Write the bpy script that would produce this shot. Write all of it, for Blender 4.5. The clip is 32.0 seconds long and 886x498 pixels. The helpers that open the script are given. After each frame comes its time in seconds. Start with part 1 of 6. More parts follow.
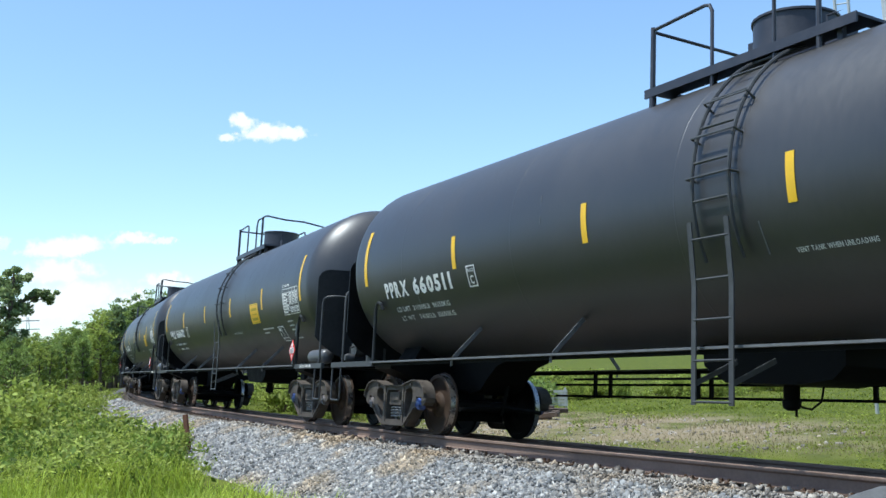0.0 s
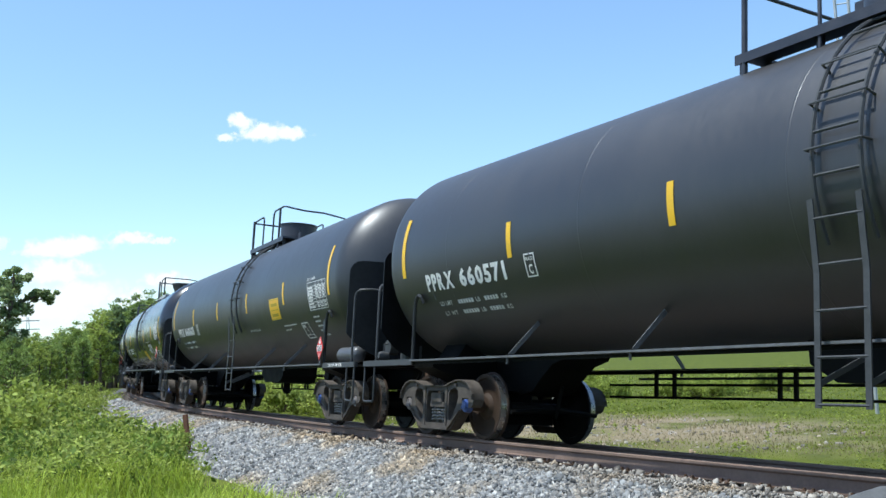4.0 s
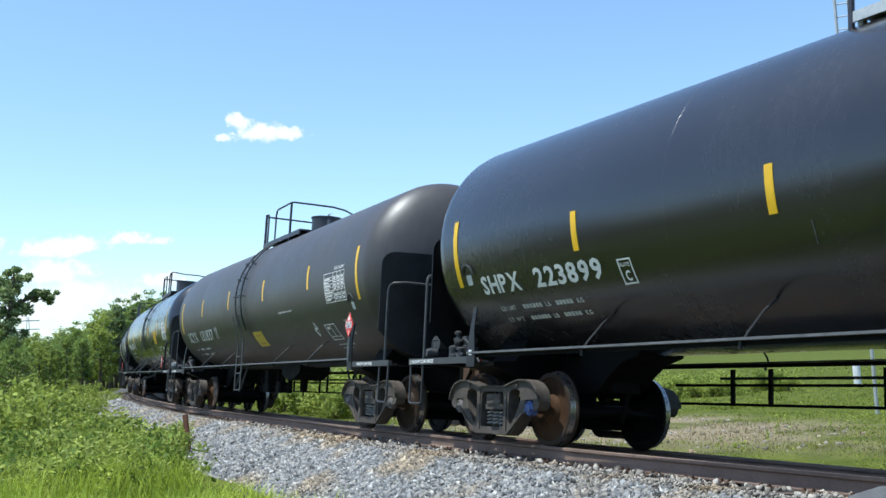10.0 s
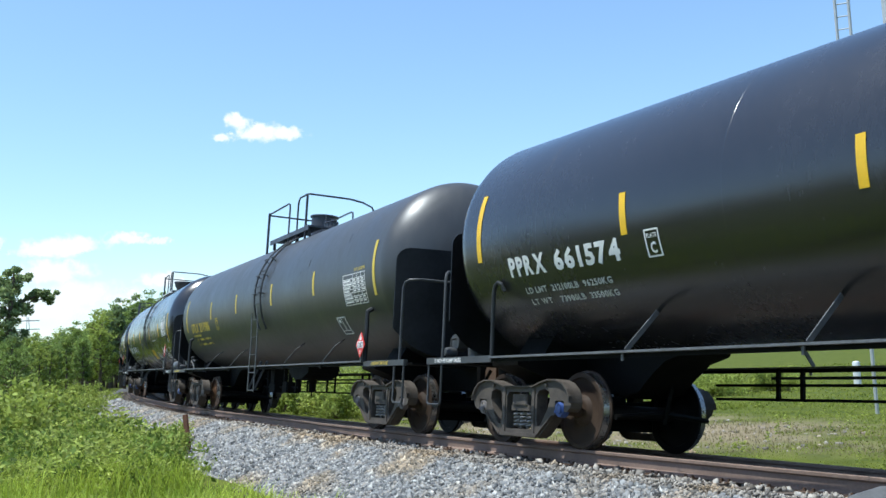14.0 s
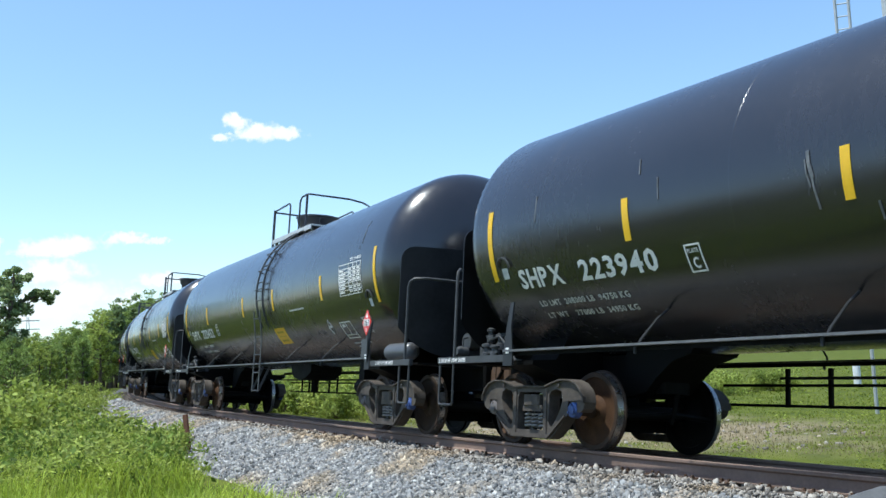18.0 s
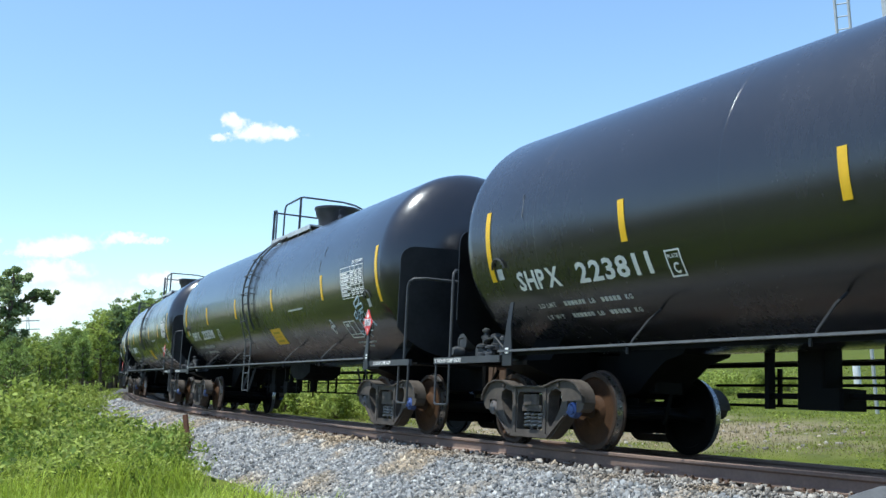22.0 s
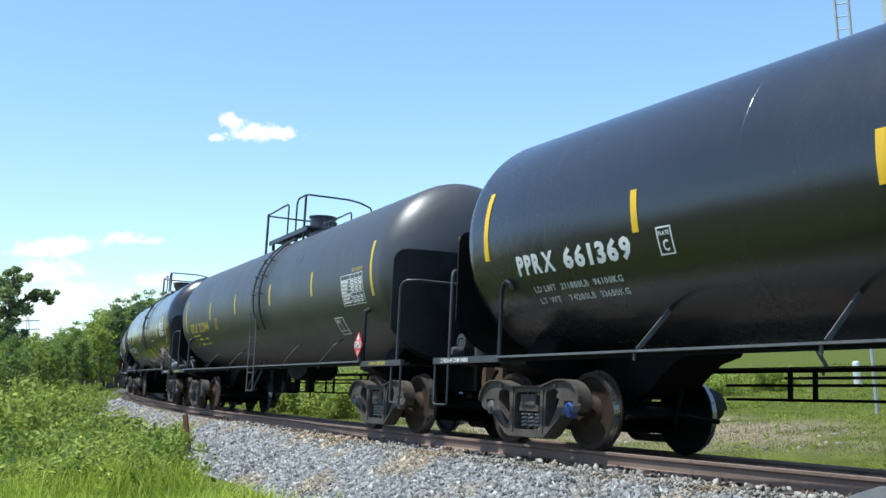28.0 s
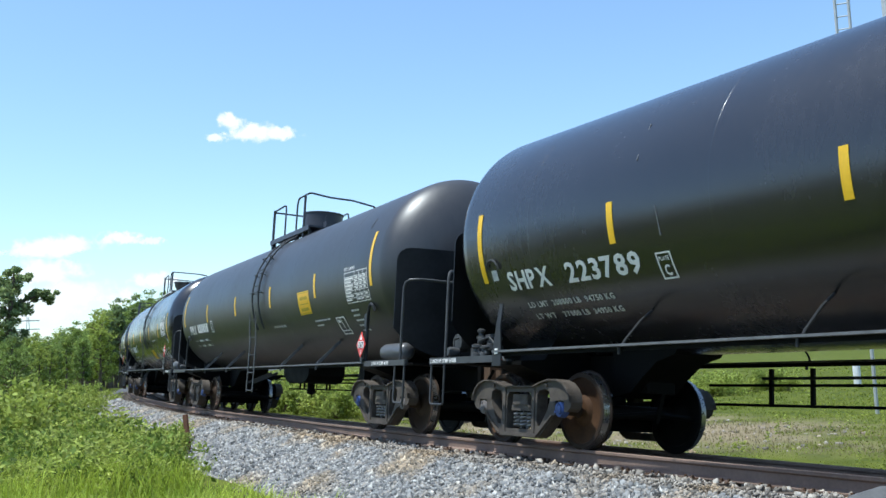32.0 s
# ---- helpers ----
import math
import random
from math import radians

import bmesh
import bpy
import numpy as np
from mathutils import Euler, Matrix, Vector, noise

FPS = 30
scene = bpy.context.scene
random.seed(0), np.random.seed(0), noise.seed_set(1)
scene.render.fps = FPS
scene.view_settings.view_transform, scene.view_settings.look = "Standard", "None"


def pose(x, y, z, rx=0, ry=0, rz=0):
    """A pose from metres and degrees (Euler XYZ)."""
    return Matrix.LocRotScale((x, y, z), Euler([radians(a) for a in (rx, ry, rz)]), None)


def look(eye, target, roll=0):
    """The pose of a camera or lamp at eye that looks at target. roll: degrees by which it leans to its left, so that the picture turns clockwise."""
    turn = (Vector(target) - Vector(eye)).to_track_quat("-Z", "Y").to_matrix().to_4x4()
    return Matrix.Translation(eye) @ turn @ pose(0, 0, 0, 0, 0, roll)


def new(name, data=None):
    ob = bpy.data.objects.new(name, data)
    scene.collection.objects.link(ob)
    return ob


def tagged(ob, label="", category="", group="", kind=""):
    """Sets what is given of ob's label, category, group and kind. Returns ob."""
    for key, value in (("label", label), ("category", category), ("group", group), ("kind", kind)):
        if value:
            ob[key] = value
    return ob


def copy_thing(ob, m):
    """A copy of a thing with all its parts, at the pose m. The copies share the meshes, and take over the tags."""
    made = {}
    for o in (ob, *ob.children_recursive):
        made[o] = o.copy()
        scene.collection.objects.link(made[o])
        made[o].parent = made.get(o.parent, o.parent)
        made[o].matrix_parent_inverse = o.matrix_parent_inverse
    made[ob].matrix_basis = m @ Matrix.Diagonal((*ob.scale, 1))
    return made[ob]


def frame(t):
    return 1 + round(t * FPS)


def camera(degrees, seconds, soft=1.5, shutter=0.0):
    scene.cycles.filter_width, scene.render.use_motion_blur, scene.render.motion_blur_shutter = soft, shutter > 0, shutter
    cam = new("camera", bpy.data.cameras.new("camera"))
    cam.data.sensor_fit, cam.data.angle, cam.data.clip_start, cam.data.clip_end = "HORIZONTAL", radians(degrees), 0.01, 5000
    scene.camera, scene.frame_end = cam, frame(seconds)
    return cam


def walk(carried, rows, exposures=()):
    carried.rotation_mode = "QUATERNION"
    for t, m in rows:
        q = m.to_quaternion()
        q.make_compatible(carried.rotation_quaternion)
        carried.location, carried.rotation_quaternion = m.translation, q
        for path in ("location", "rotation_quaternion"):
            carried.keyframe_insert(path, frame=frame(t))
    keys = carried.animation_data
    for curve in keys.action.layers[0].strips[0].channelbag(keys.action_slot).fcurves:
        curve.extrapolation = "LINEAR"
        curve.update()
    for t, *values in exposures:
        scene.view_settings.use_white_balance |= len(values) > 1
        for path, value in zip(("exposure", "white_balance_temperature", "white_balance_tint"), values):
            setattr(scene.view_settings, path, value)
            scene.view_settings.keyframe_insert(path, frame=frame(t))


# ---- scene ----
from mathutils.geometry import tessellate_polygon

# ---------------------------------------------------------------- camera
EYE = Vector((0.0, -8.254, 1.141))
YAW, PITCH, ROLL = 58.907, 6.082, -2.659
AHEAD = Vector((-math.sin(radians(YAW)) * math.cos(radians(PITCH)), math.cos(radians(YAW)) * math.cos(radians(PITCH)), math.sin(radians(PITCH))))
cam = camera(47.28, 32.0, soft=1.5)
walk(cam, [(0.0, look(EYE, EYE + AHEAD, ROLL)), (32.0, look(EYE, EYE + AHEAD, ROLL))], [(0.0, 0.5, 5800, 3), (32.0, 0.5, 5800, 3)])

# ---------------------------------------------------------------- light
SUN_DIR = Vector((-0.12, -0.31, 0.943)).normalized()
sun = new("sun", bpy.data.lights.new("sun", "SUN"))
sun.data.energy, sun.data.angle, sun.data.color = 3.8, radians(0.53), (1.0, 0.955, 0.89)
sun.matrix_world = look(SUN_DIR * 60, (0, 0, 0))
world = bpy.data.worlds.new("sky")
scene.world = world
world.use_nodes = True
wn, wl = world.node_tree.nodes, world.node_tree.links
sky = wn.new("ShaderNodeTexSky")
sky.sky_type, sky.sun_disc = "NISHITA", False
sky.sun_elevation = math.asin(SUN_DIR.z)
sky.sun_rotation = math.atan2(SUN_DIR.x, SUN_DIR.y)
sky.air_density, sky.dust_density, sky.ozone_density = 1.0, 0.6, 1.6
wl.new(sky.outputs[0], wn["Background"].inputs[0])
wn["Background"].inputs[1].default_value = 0.15

# ---------------------------------------------------------------- materials


def shader(name, colour, rough=0.6, metal=0.0, vary=0.25, scale=3.0, fine=40.0, bump=0.0, rough_vary=0.12, tint=None, stretch=(1, 1, 1), rand=0.0, island=0.0, coat=0.0, spec=0.5):
    """A surface with a coarse and a fine variation of colour, roughness and relief."""
    m = bpy.data.materials.new(name)
    m.use_nodes = True
    n, l = m.node_tree.nodes, m.node_tree.links
    b = n["Principled BSDF"]
    b.inputs["Metallic"].default_value = metal
    b.inputs["Coat Weight"].default_value = coat
    b.inputs["Specular IOR Level"].default_value = spec
    b.inputs["Coat Roughness"].default_value = 0.20
    tc = n.new("ShaderNodeTexCoord")
    mp = n.new("ShaderNodeMapping")
    mp.inputs["Scale"].default_value = stretch
    l.new(tc.outputs["Object"], mp.inputs[0])
    coarse, grain = n.new("ShaderNodeTexNoise"), n.new("ShaderNodeTexNoise")
    coarse.inputs["Scale"].default_value, coarse.inputs["Detail"].default_value = scale, 5
    grain.inputs["Scale"].default_value, grain.inputs["Detail"].default_value = fine, 3
    for t in (coarse, grain):
        l.new(mp.outputs[0], t.inputs[0])
    mixed = n.new("ShaderNodeMix")
    mixed.data_type = "FLOAT"
    mixed.inputs[0].default_value = 0.35
    l.new(coarse.outputs[0], mixed.inputs[2])
    l.new(grain.outputs[0], mixed.inputs[3])
    ramp = n.new("ShaderNodeMapRange")
    ramp.inputs[1].default_value, ramp.inputs[2].default_value = 0.3, 0.7
    l.new(mixed.outputs[0], ramp.inputs[0])
    col = n.new("ShaderNodeMix")
    col.data_type = "RGBA"
    c2 = tint or tuple(c * (1 + vary) for c in colour)
    c1 = tuple(c * (1 - vary) for c in colour)
    col.inputs[6].default_value, col.inputs[7].default_value = (*c1, 1), (*c2, 1)
    l.new(ramp.outputs[0], col.inputs[0])
    out = col.outputs[2]
    if rand or island:
        src = n.new("ShaderNodeObjectInfo").outputs["Random"] if rand else n.new("ShaderNodeNewGeometry").outputs["Random Per Island"]
        k = rand or island
        vr = n.new("ShaderNodeMapRange")
        vr.inputs[3].default_value, vr.inputs[4].default_value = 1 - k, 1 + k
        l.new(src, vr.inputs[0])
        hs = n.new("ShaderNodeHueSaturation")
        l.new(vr.outputs[0], hs.inputs["Value"])
        l.new(out, hs.inputs["Color"])
        out = hs.outputs[0]
    l.new(out, b.inputs["Base Color"])
    rr = n.new("ShaderNodeMapRange")
    rr.inputs[1].default_value, rr.inputs[2].default_value = 0.3, 0.7
    rr.inputs[3].default_value, rr.inputs[4].default_value = max(0.03, rough - rough_vary), min(1, rough + rough_vary)
    l.new(mixed.outputs[0], rr.inputs[0])
    l.new(rr.outputs[0], b.inputs["Roughness"])
    if bump:
        bp = n.new("ShaderNodeBump")
        bp.inputs["Strength"].default_value, bp.inputs["Distance"].default_value = 0.6, bump
        l.new(mixed.outputs[0], bp.inputs["Height"])
        l.new(bp.outputs[0], b.inputs["Normal"])
    return m


def leafy(name, colour, tint, scale=0.6, island=0.3):
    """Leaves and blades: some light passes through them."""
    m = shader(name, colour, 0.6, vary=0.3, scale=scale, fine=scale * 12, tint=tint, island=island, spec=0.2)
    n, l = m.node_tree.nodes, m.node_tree.links
    b = n["Principled BSDF"]
    tr, mx = n.new("ShaderNodeBsdfTranslucent"), n.new("ShaderNodeMixShader")
    l.new(b.inputs["Base Color"].links[0].from_socket, tr.inputs[0])
    mx.inputs[0].default_value = 0.38
    l.new(b.outputs[0], mx.inputs[1])
    l.new(tr.outputs[0], mx.inputs[2])
    l.new(mx.outputs[0], n["Material Output"].inputs[0])
    return m


TANK_P = shader("tank_satin_black", (0.030, 0.0275, 0.0270), 0.43, vary=0.3, scale=0.8, fine=14, rough_vary=0.06, bump=0.0012, stretch=(1.0, 1, 0.35), spec=0.80, coat=0.05)
TANK_S = shader("tank_gloss_black", (0.019, 0.0175, 0.019), 0.25, vary=0.3, scale=0.7, fine=14, rough_vary=0.06, bump=0.0010, stretch=(1.0, 1, 0.35), spec=0.66, coat=0.36)
TANK_U = shader("tank_faded_grey", (0.044, 0.041, 0.037), 0.42, vary=0.22, scale=0.8, fine=10, rough_vary=0.09, bump=0.0015, stretch=(1.0, 1, 0.4), spec=0.85)
TANK_C = shader("tank_brown_black", (0.060, 0.051, 0.045), 0.44, vary=0.22, scale=0.8, fine=10, rough_vary=0.09, bump=0.0015, stretch=(1.0, 1, 0.4), spec=0.6)
# base lowered to near black to carry the deep shade under the cars
FRAME = shader("underframe_shade_black", (0.006, 0.0056, 0.005), 0.65, vary=0.4, scale=3, bump=0.003, spec=0.08)
SILL = shader("sill_dusty_black", (0.032, 0.032, 0.032), 0.5, vary=0.3, scale=5, bump=0.002, spec=0.25)
# tank paint made darker: the shade on the end shields put into colour
SHIELD = shader("shield_shaded_black", (0.015, 0.015, 0.016), 0.5, vary=0.5, scale=2.5, fine=16, rough_vary=0.15, spec=0.18)
LIP = shader("sill_pale_edge", (0.13, 0.13, 0.13), 0.5, vary=0.35, scale=6, spec=0.3)
GRABS = shader("grab_iron_dark", (0.035, 0.035, 0.045), 0.45, vary=0.3, scale=6)
LADDER = shader("ladder_grey_black", (0.06, 0.06, 0.06), 0.5, vary=0.3, scale=6, spec=0.3)
TRUCK = shader("truck_dusty_steel", (0.088, 0.073, 0.060), 0.72, vary=0.45, scale=6, fine=60, bump=0.006, spec=0.2)
WHEEL = shader("wheel_brown_steel", (0.042, 0.027, 0.018), 0.65, vary=0.4, scale=5, fine=50, bump=0.003, rand=0.25, spec=0.2)
# near-black copy of the wheel steel: shade under the car put into colour
SHADED_STEEL = shader("shaded_black_steel", (0.008, 0.007, 0.0065), 0.6, vary=0.4, scale=5, fine=50, spec=0.15)
RUSTY = shader("wheel_orange_rust", (0.066, 0.034, 0.017), 0.75, vary=0.5, scale=5, fine=50, bump=0.003, spec=0.15)
TREAD = shader("bright_tread", (0.42, 0.40, 0.38), 0.3, metal=0.9, vary=0.2, scale=10)
SPRING = shader("spring_steel", (0.22, 0.20, 0.18), 0.6, vary=0.3, scale=14)
CAP_BLUE = shader("cap_blue", (0.05, 0.085, 0.24), 0.5, vary=0.5, scale=14)
CAP_GREY = shader("cap_grey", (0.14, 0.12, 0.11), 0.65, vary=0.3, scale=14)
YELLOW = shader("reflective_yellow", (0.85, 0.50, 0.015), 0.4, vary=0.10, scale=4)
YELLOW_DULL = shader("faded_yellow", (0.64, 0.46, 0.05), 0.5, vary=0.15, scale=4)
WHITE = shader("stencil_white", (0.86, 0.82, 0.77), 0.6, vary=0.12, scale=5)
YELLOW_DARK = shader("print_on_yellow", (0.50, 0.32, 0.015), 0.5)
SCUFF = shader("pale_scuff", (0.14, 0.14, 0.14), 0.5, vary=0.5, scale=12)
PALE_TEAL = shader("spray_pale_teal", (0.50, 0.60, 0.62), 0.6, vary=0.2, scale=8)
WHITE_DULL = shader("worn_white", (0.60, 0.585, 0.56), 0.6, vary=0.3, scale=9)
RED = shader("placard_red", (0.72, 0.045, 0.03), 0.45, vary=0.15, scale=8)
INK = shader("print_black", (0.02, 0.02, 0.02), 0.5)
DECK_GREY = shader("aluminium_deck", (0.52, 0.52, 0.50), 0.5, metal=0.3, vary=0.2, scale=8)
PIPE_GREY = shader("reservoir_grey", (0.10, 0.10, 0.105), 0.4, vary=0.2, scale=5)
COUPLER = shader("coupler_rust", (0.10, 0.055, 0.028), 0.75, vary=0.4, scale=8, bump=0.006)
RAIL = shader("rail_rust", (0.21, 0.143, 0.107), 0.7, vary=0.3, scale=2, fine=30, bump=0.002, spec=0.25)
TIE = shader("tie_wood", (0.13, 0.10, 0.075), 0.85, vary=0.4, scale=4, fine=50, bump=0.01, stretch=(1, 8, 8), rand=0.3)
STONE = shader("ballast_stone", (0.272, 0.265, 0.256), 0.8, vary=0.25, scale=20, fine=120, bump=0.004, spec=0.2)
BED = shader("ballast_bed", (0.085, 0.083, 0.08), 0.9, vary=0.6, scale=16, fine=55, bump=0.05)
def many_toned(m, tones):
    """Each loose piece of the mesh takes one of several tones."""
    n, l = m.node_tree.nodes, m.node_tree.links
    b = n["Principled BSDF"]
    was = b.inputs["Base Color"].links[0].from_socket
    geo, ramp, mix = n.new("ShaderNodeNewGeometry"), n.new("ShaderNodeValToRGB"), n.new("ShaderNodeMix")
    el = ramp.color_ramp.elements
    while len(el) < len(tones):
        el.new(0.5)
    for i, (at, c) in enumerate(tones):
        el[i].position, el[i].color = at, (*c, 1)
    l.new(geo.outputs["Random Per Island"], ramp.inputs[0])
    mix.data_type, mix.blend_type = "RGBA", "MULTIPLY"
    mix.inputs[0].default_value = 1.0
    l.new(was, mix.inputs[6])
    l.new(ramp.outputs[0], mix.inputs[7])
    # broad patches of tan dust
    tc, nz, rg, dust = n.new("ShaderNodeTexCoord"), n.new("ShaderNodeTexNoise"), n.new("ShaderNodeMapRange"), n.new("ShaderNodeMix")
    nz.inputs["Scale"].default_value, nz.inputs["Detail"].default_value = 0.7, 4
    l.new(tc.outputs["Object"], nz.inputs[0])
    rg.inputs[1].default_value, rg.inputs[2].default_value = 0.50, 0.62
    l.new(nz.outputs[0], rg.inputs[0])
    dust.data_type, dust.blend_type = "RGBA", "MULTIPLY"
    l.new(rg.outputs[0], dust.inputs[0])
    l.new(mix.outputs[2], dust.inputs[6])
    dust.inputs[7].default_value = (1.12, 0.95, 0.74, 1)
    l.new(dust.outputs[2], b.inputs["Base Color"])


many_toned(STONE, [(0.0, (0.22, 0.23, 0.24)), (0.22, (0.75, 0.77, 0.79)), (0.5, (1.35, 1.36, 1.34)), (0.72, (0.50, 0.53, 0.55)), (0.86, (1.15, 1.06, 0.95)), (1.0, (2.0, 2.0, 1.92))])
STONE_TAN = shader("dusty_stone", (0.275, 0.252, 0.225), 0.85, vary=0.25, scale=20, fine=120, bump=0.004, spec=0.15)
many_toned(STONE_TAN, [(0.0, (0.35, 0.35, 0.36)), (0.3, (0.9, 0.88, 0.84)), (0.6, (1.25, 1.22, 1.15)), (1.0, (1.6, 1.6, 1.55))])
LEAF_WEED = leafy("weed_leaf", (0.20, 0.28, 0.035), (0.55, 0.59, 0.13), 0.9, 0.45)
LEAF_TREE = leafy("tree_leaf", (0.26, 0.34, 0.058), (0.48, 0.54, 0.13), 0.35, 0.4)
LEAF_PALE = leafy("pale_leaf", (0.30, 0.38, 0.06), (0.50, 0.55, 0.13), 0.5, 0.4)
LEAF_GRASS = leafy("grass_blade", (0.27, 0.40, 0.03), (0.52, 0.58, 0.09), 0.8, 0.4)
LEAF_MOWN = leafy("mown_blade", (0.17, 0.22, 0.022), (0.32, 0.36, 0.06), 0.5, 0.3)
STRAW = leafy("dry_straw", (0.26, 0.215, 0.10), (0.42, 0.36, 0.20), 0.6, 0.35)
LEAF_DEEP = leafy("deep_leaf", (0.08, 0.14, 0.022), (0.23, 0.31, 0.055), 0.7, 0.4)
LEAF_DARK = leafy("dark_leaf", (0.18, 0.255, 0.058), (0.36, 0.45, 0.115), 0.5, 0.4)
LEAF_RAGGED = leafy("ragged_leaf", (0.20, 0.27, 0.10), (0.38, 0.45, 0.18), 0.5, 0.4)
# darkened leaf copy: the shade of backlit trees put into colour
LEAF_SHADE = leafy("shaded_wood_leaf", (0.035, 0.055, 0.018), (0.08, 0.11, 0.035), 0.5, 0.3)
LEAF_PINE = leafy("pine_needles", (0.15, 0.21, 0.08), (0.31, 0.38, 0.16), 0.5, 0.35)
BOULDER = shader("boulder_grey", (0.10, 0.10, 0.10), 0.85, vary=0.35, scale=6, fine=60, bump=0.01)
BARK = shader("bark", (0.12, 0.09, 0.065), 0.9, vary=0.4, scale=6, bump=0.02)
OLD_WOOD = shader("old_tie_wood", (0.105, 0.072, 0.052), 0.85, vary=0.45, scale=3, fine=40, bump=0.012, stretch=(1, 6, 6), rand=0.45)
RUST_POST = shader("rusty_iron", (0.20, 0.085, 0.045), 0.8, vary=0.4, scale=14, bump=0.004)
GALV = shader("galvanised_steel", (0.46, 0.47, 0.46), 0.55, metal=0.05, vary=0.15, scale=4)
POST_WHITE = shader("post_white", (0.68, 0.68, 0.66), 0.7, vary=0.2, scale=5)


def ground_material():
    m = shader("meadow_ground", (0.055, 0.085, 0.010), 0.95, vary=0.4, scale=1.3, fine=30, tint=(0.15, 0.165, 0.032), bump=0.05, spec=0.05)
    n, l = m.node_tree.nodes, m.node_tree.links
    b = n["Principled BSDF"]
    green = b.inputs["Base Color"].links[0].from_socket
    tc = n.new("ShaderNodeTexCoord")
    big = n.new("ShaderNodeTexNoise")
    big.inputs["Scale"].default_value, big.inputs["Detail"].default_value = 0.42, 12
    l.new(tc.outputs["Object"], big.inputs[0])
    rg = n.new("ShaderNodeMapRange")
    rg.inputs[1].default_value, rg.inputs[2].default_value = 0.36, 0.52
    l.new(big.outputs[0], rg.inputs[0])
    # worn bare strip along the far side of the track
    sep = n.new("ShaderNodeVectorMath")
    sep.operation = "DISTANCE"
    sep.inputs[1].default_value = (-8.2, 8.0, -0.8)
    squeeze = n.new("ShaderNodeVectorMath")
    squeeze.operation = "MULTIPLY"
    squeeze.inputs[1].default_value = (0.4, 1.0, 1.0)
    l.new(tc.outputs["Object"], squeeze.inputs[0])
    l.new(squeeze.outputs[0], sep.inputs[0])
    near = n.new("ShaderNodeMapRange")
    near.inputs[1].default_value, near.inputs[2].default_value = 4.8, 2.2
    l.new(sep.outputs["Value"], near.inputs[0])
    mul = n.new("ShaderNodeMath")
    mul.operation = "MULTIPLY"
    l.new(rg.outputs[0], mul.inputs[0])
    l.new(near.outputs[0], mul.inputs[1])
    soil = n.new("ShaderNodeMix")
    soil.data_type = "RGBA"
    l.new(mul.outputs[0], soil.inputs[0])
    l.new(green, soil.inputs[6])
    soil.inputs[7].default_value = (0.25, 0.20, 0.125, 1)
    l.new(soil.outputs[2], b.inputs["Base Color"])
    return m


GROUND = ground_material()


def cloud_material(seed, density, aspect, body):
    m = bpy.data.materials.new("cloud_white")
    m.use_nodes = True
    n, l = m.node_tree.nodes, m.node_tree.links
    n.remove(n["Principled BSDF"])
    tc, mp, nz = n.new("ShaderNodeTexCoord"), n.new("ShaderNodeMapping"), n.new("ShaderNodeTexNoise")
    mp.inputs["Scale"].default_value = (aspect * 1.6, 1.6, 1)
    nz.noise_dimensions = "4D"
    nz.inputs["W"].default_value, nz.inputs["Scale"].default_value, nz.inputs["Detail"].default_value, nz.inputs["Roughness"].default_value = seed, 1.5, 6, 0.52
    l.new(tc.outputs["UV"], mp.inputs[0])
    l.new(mp.outputs[0], nz.inputs[0])
    ctr = n.new("ShaderNodeVectorMath")
    ctr.operation = "DISTANCE"
    ctr.inputs[1].default_value = (0.5, 0.46, 0)
    l.new(tc.outputs["UV"], ctr.inputs[0])
    fall = n.new("ShaderNodeMapRange")
    fall.inputs[1].default_value, fall.inputs[2].default_value, fall.inputs[4].default_value = 0.5, 0.0, body
    l.new(ctr.outputs["Value"], fall.inputs[0])
    amp = n.new("ShaderNodeMath")
    amp.operation = "MULTIPLY_ADD"
    amp.inputs[1].default_value = 1.9
    l.new(nz.outputs[0], amp.inputs[0])
    l.new(fall.outputs[0], amp.inputs[2])
    mask = n.new("ShaderNodeMapRange")
    mask.interpolation_type = "SMOOTHSTEP"
    mask.inputs[1].default_value, mask.inputs[2].default_value, mask.inputs[4].default_value = 1.22, 1.75, density
    l.new(amp.outputs[0], mask.inputs[0])
    # nothing is left at the rim
    rim = n.new("ShaderNodeMapRange")
    rim.interpolation_type = "SMOOTHSTEP"
    rim.inputs[1].default_value, rim.inputs[2].default_value = 0.46, 0.30
    l.new(ctr.outputs["Value"], rim.inputs[0])
    mul = n.new("ShaderNodeMath")
    mul.operation = "MULTIPLY"
    l.new(mask.outputs[0], mul.inputs[0])
    l.new(rim.outputs[0], mul.inputs[1])
    em, tr, mx = n.new("ShaderNodeEmission"), n.new("ShaderNodeBsdfTransparent"), n.new("ShaderNodeMixShader")
    em.inputs[0].default_value, em.inputs[1].default_value = (1, 0.97, 0.95, 1), 0.80
    l.new(mul.outputs[0], mx.inputs[0])
    l.new(tr.outputs[0], mx.inputs[1])
    l.new(em.outputs[0], mx.inputs[2])
    l.new(mx.outputs[0], n["Material Output"].inputs[0])
    return m


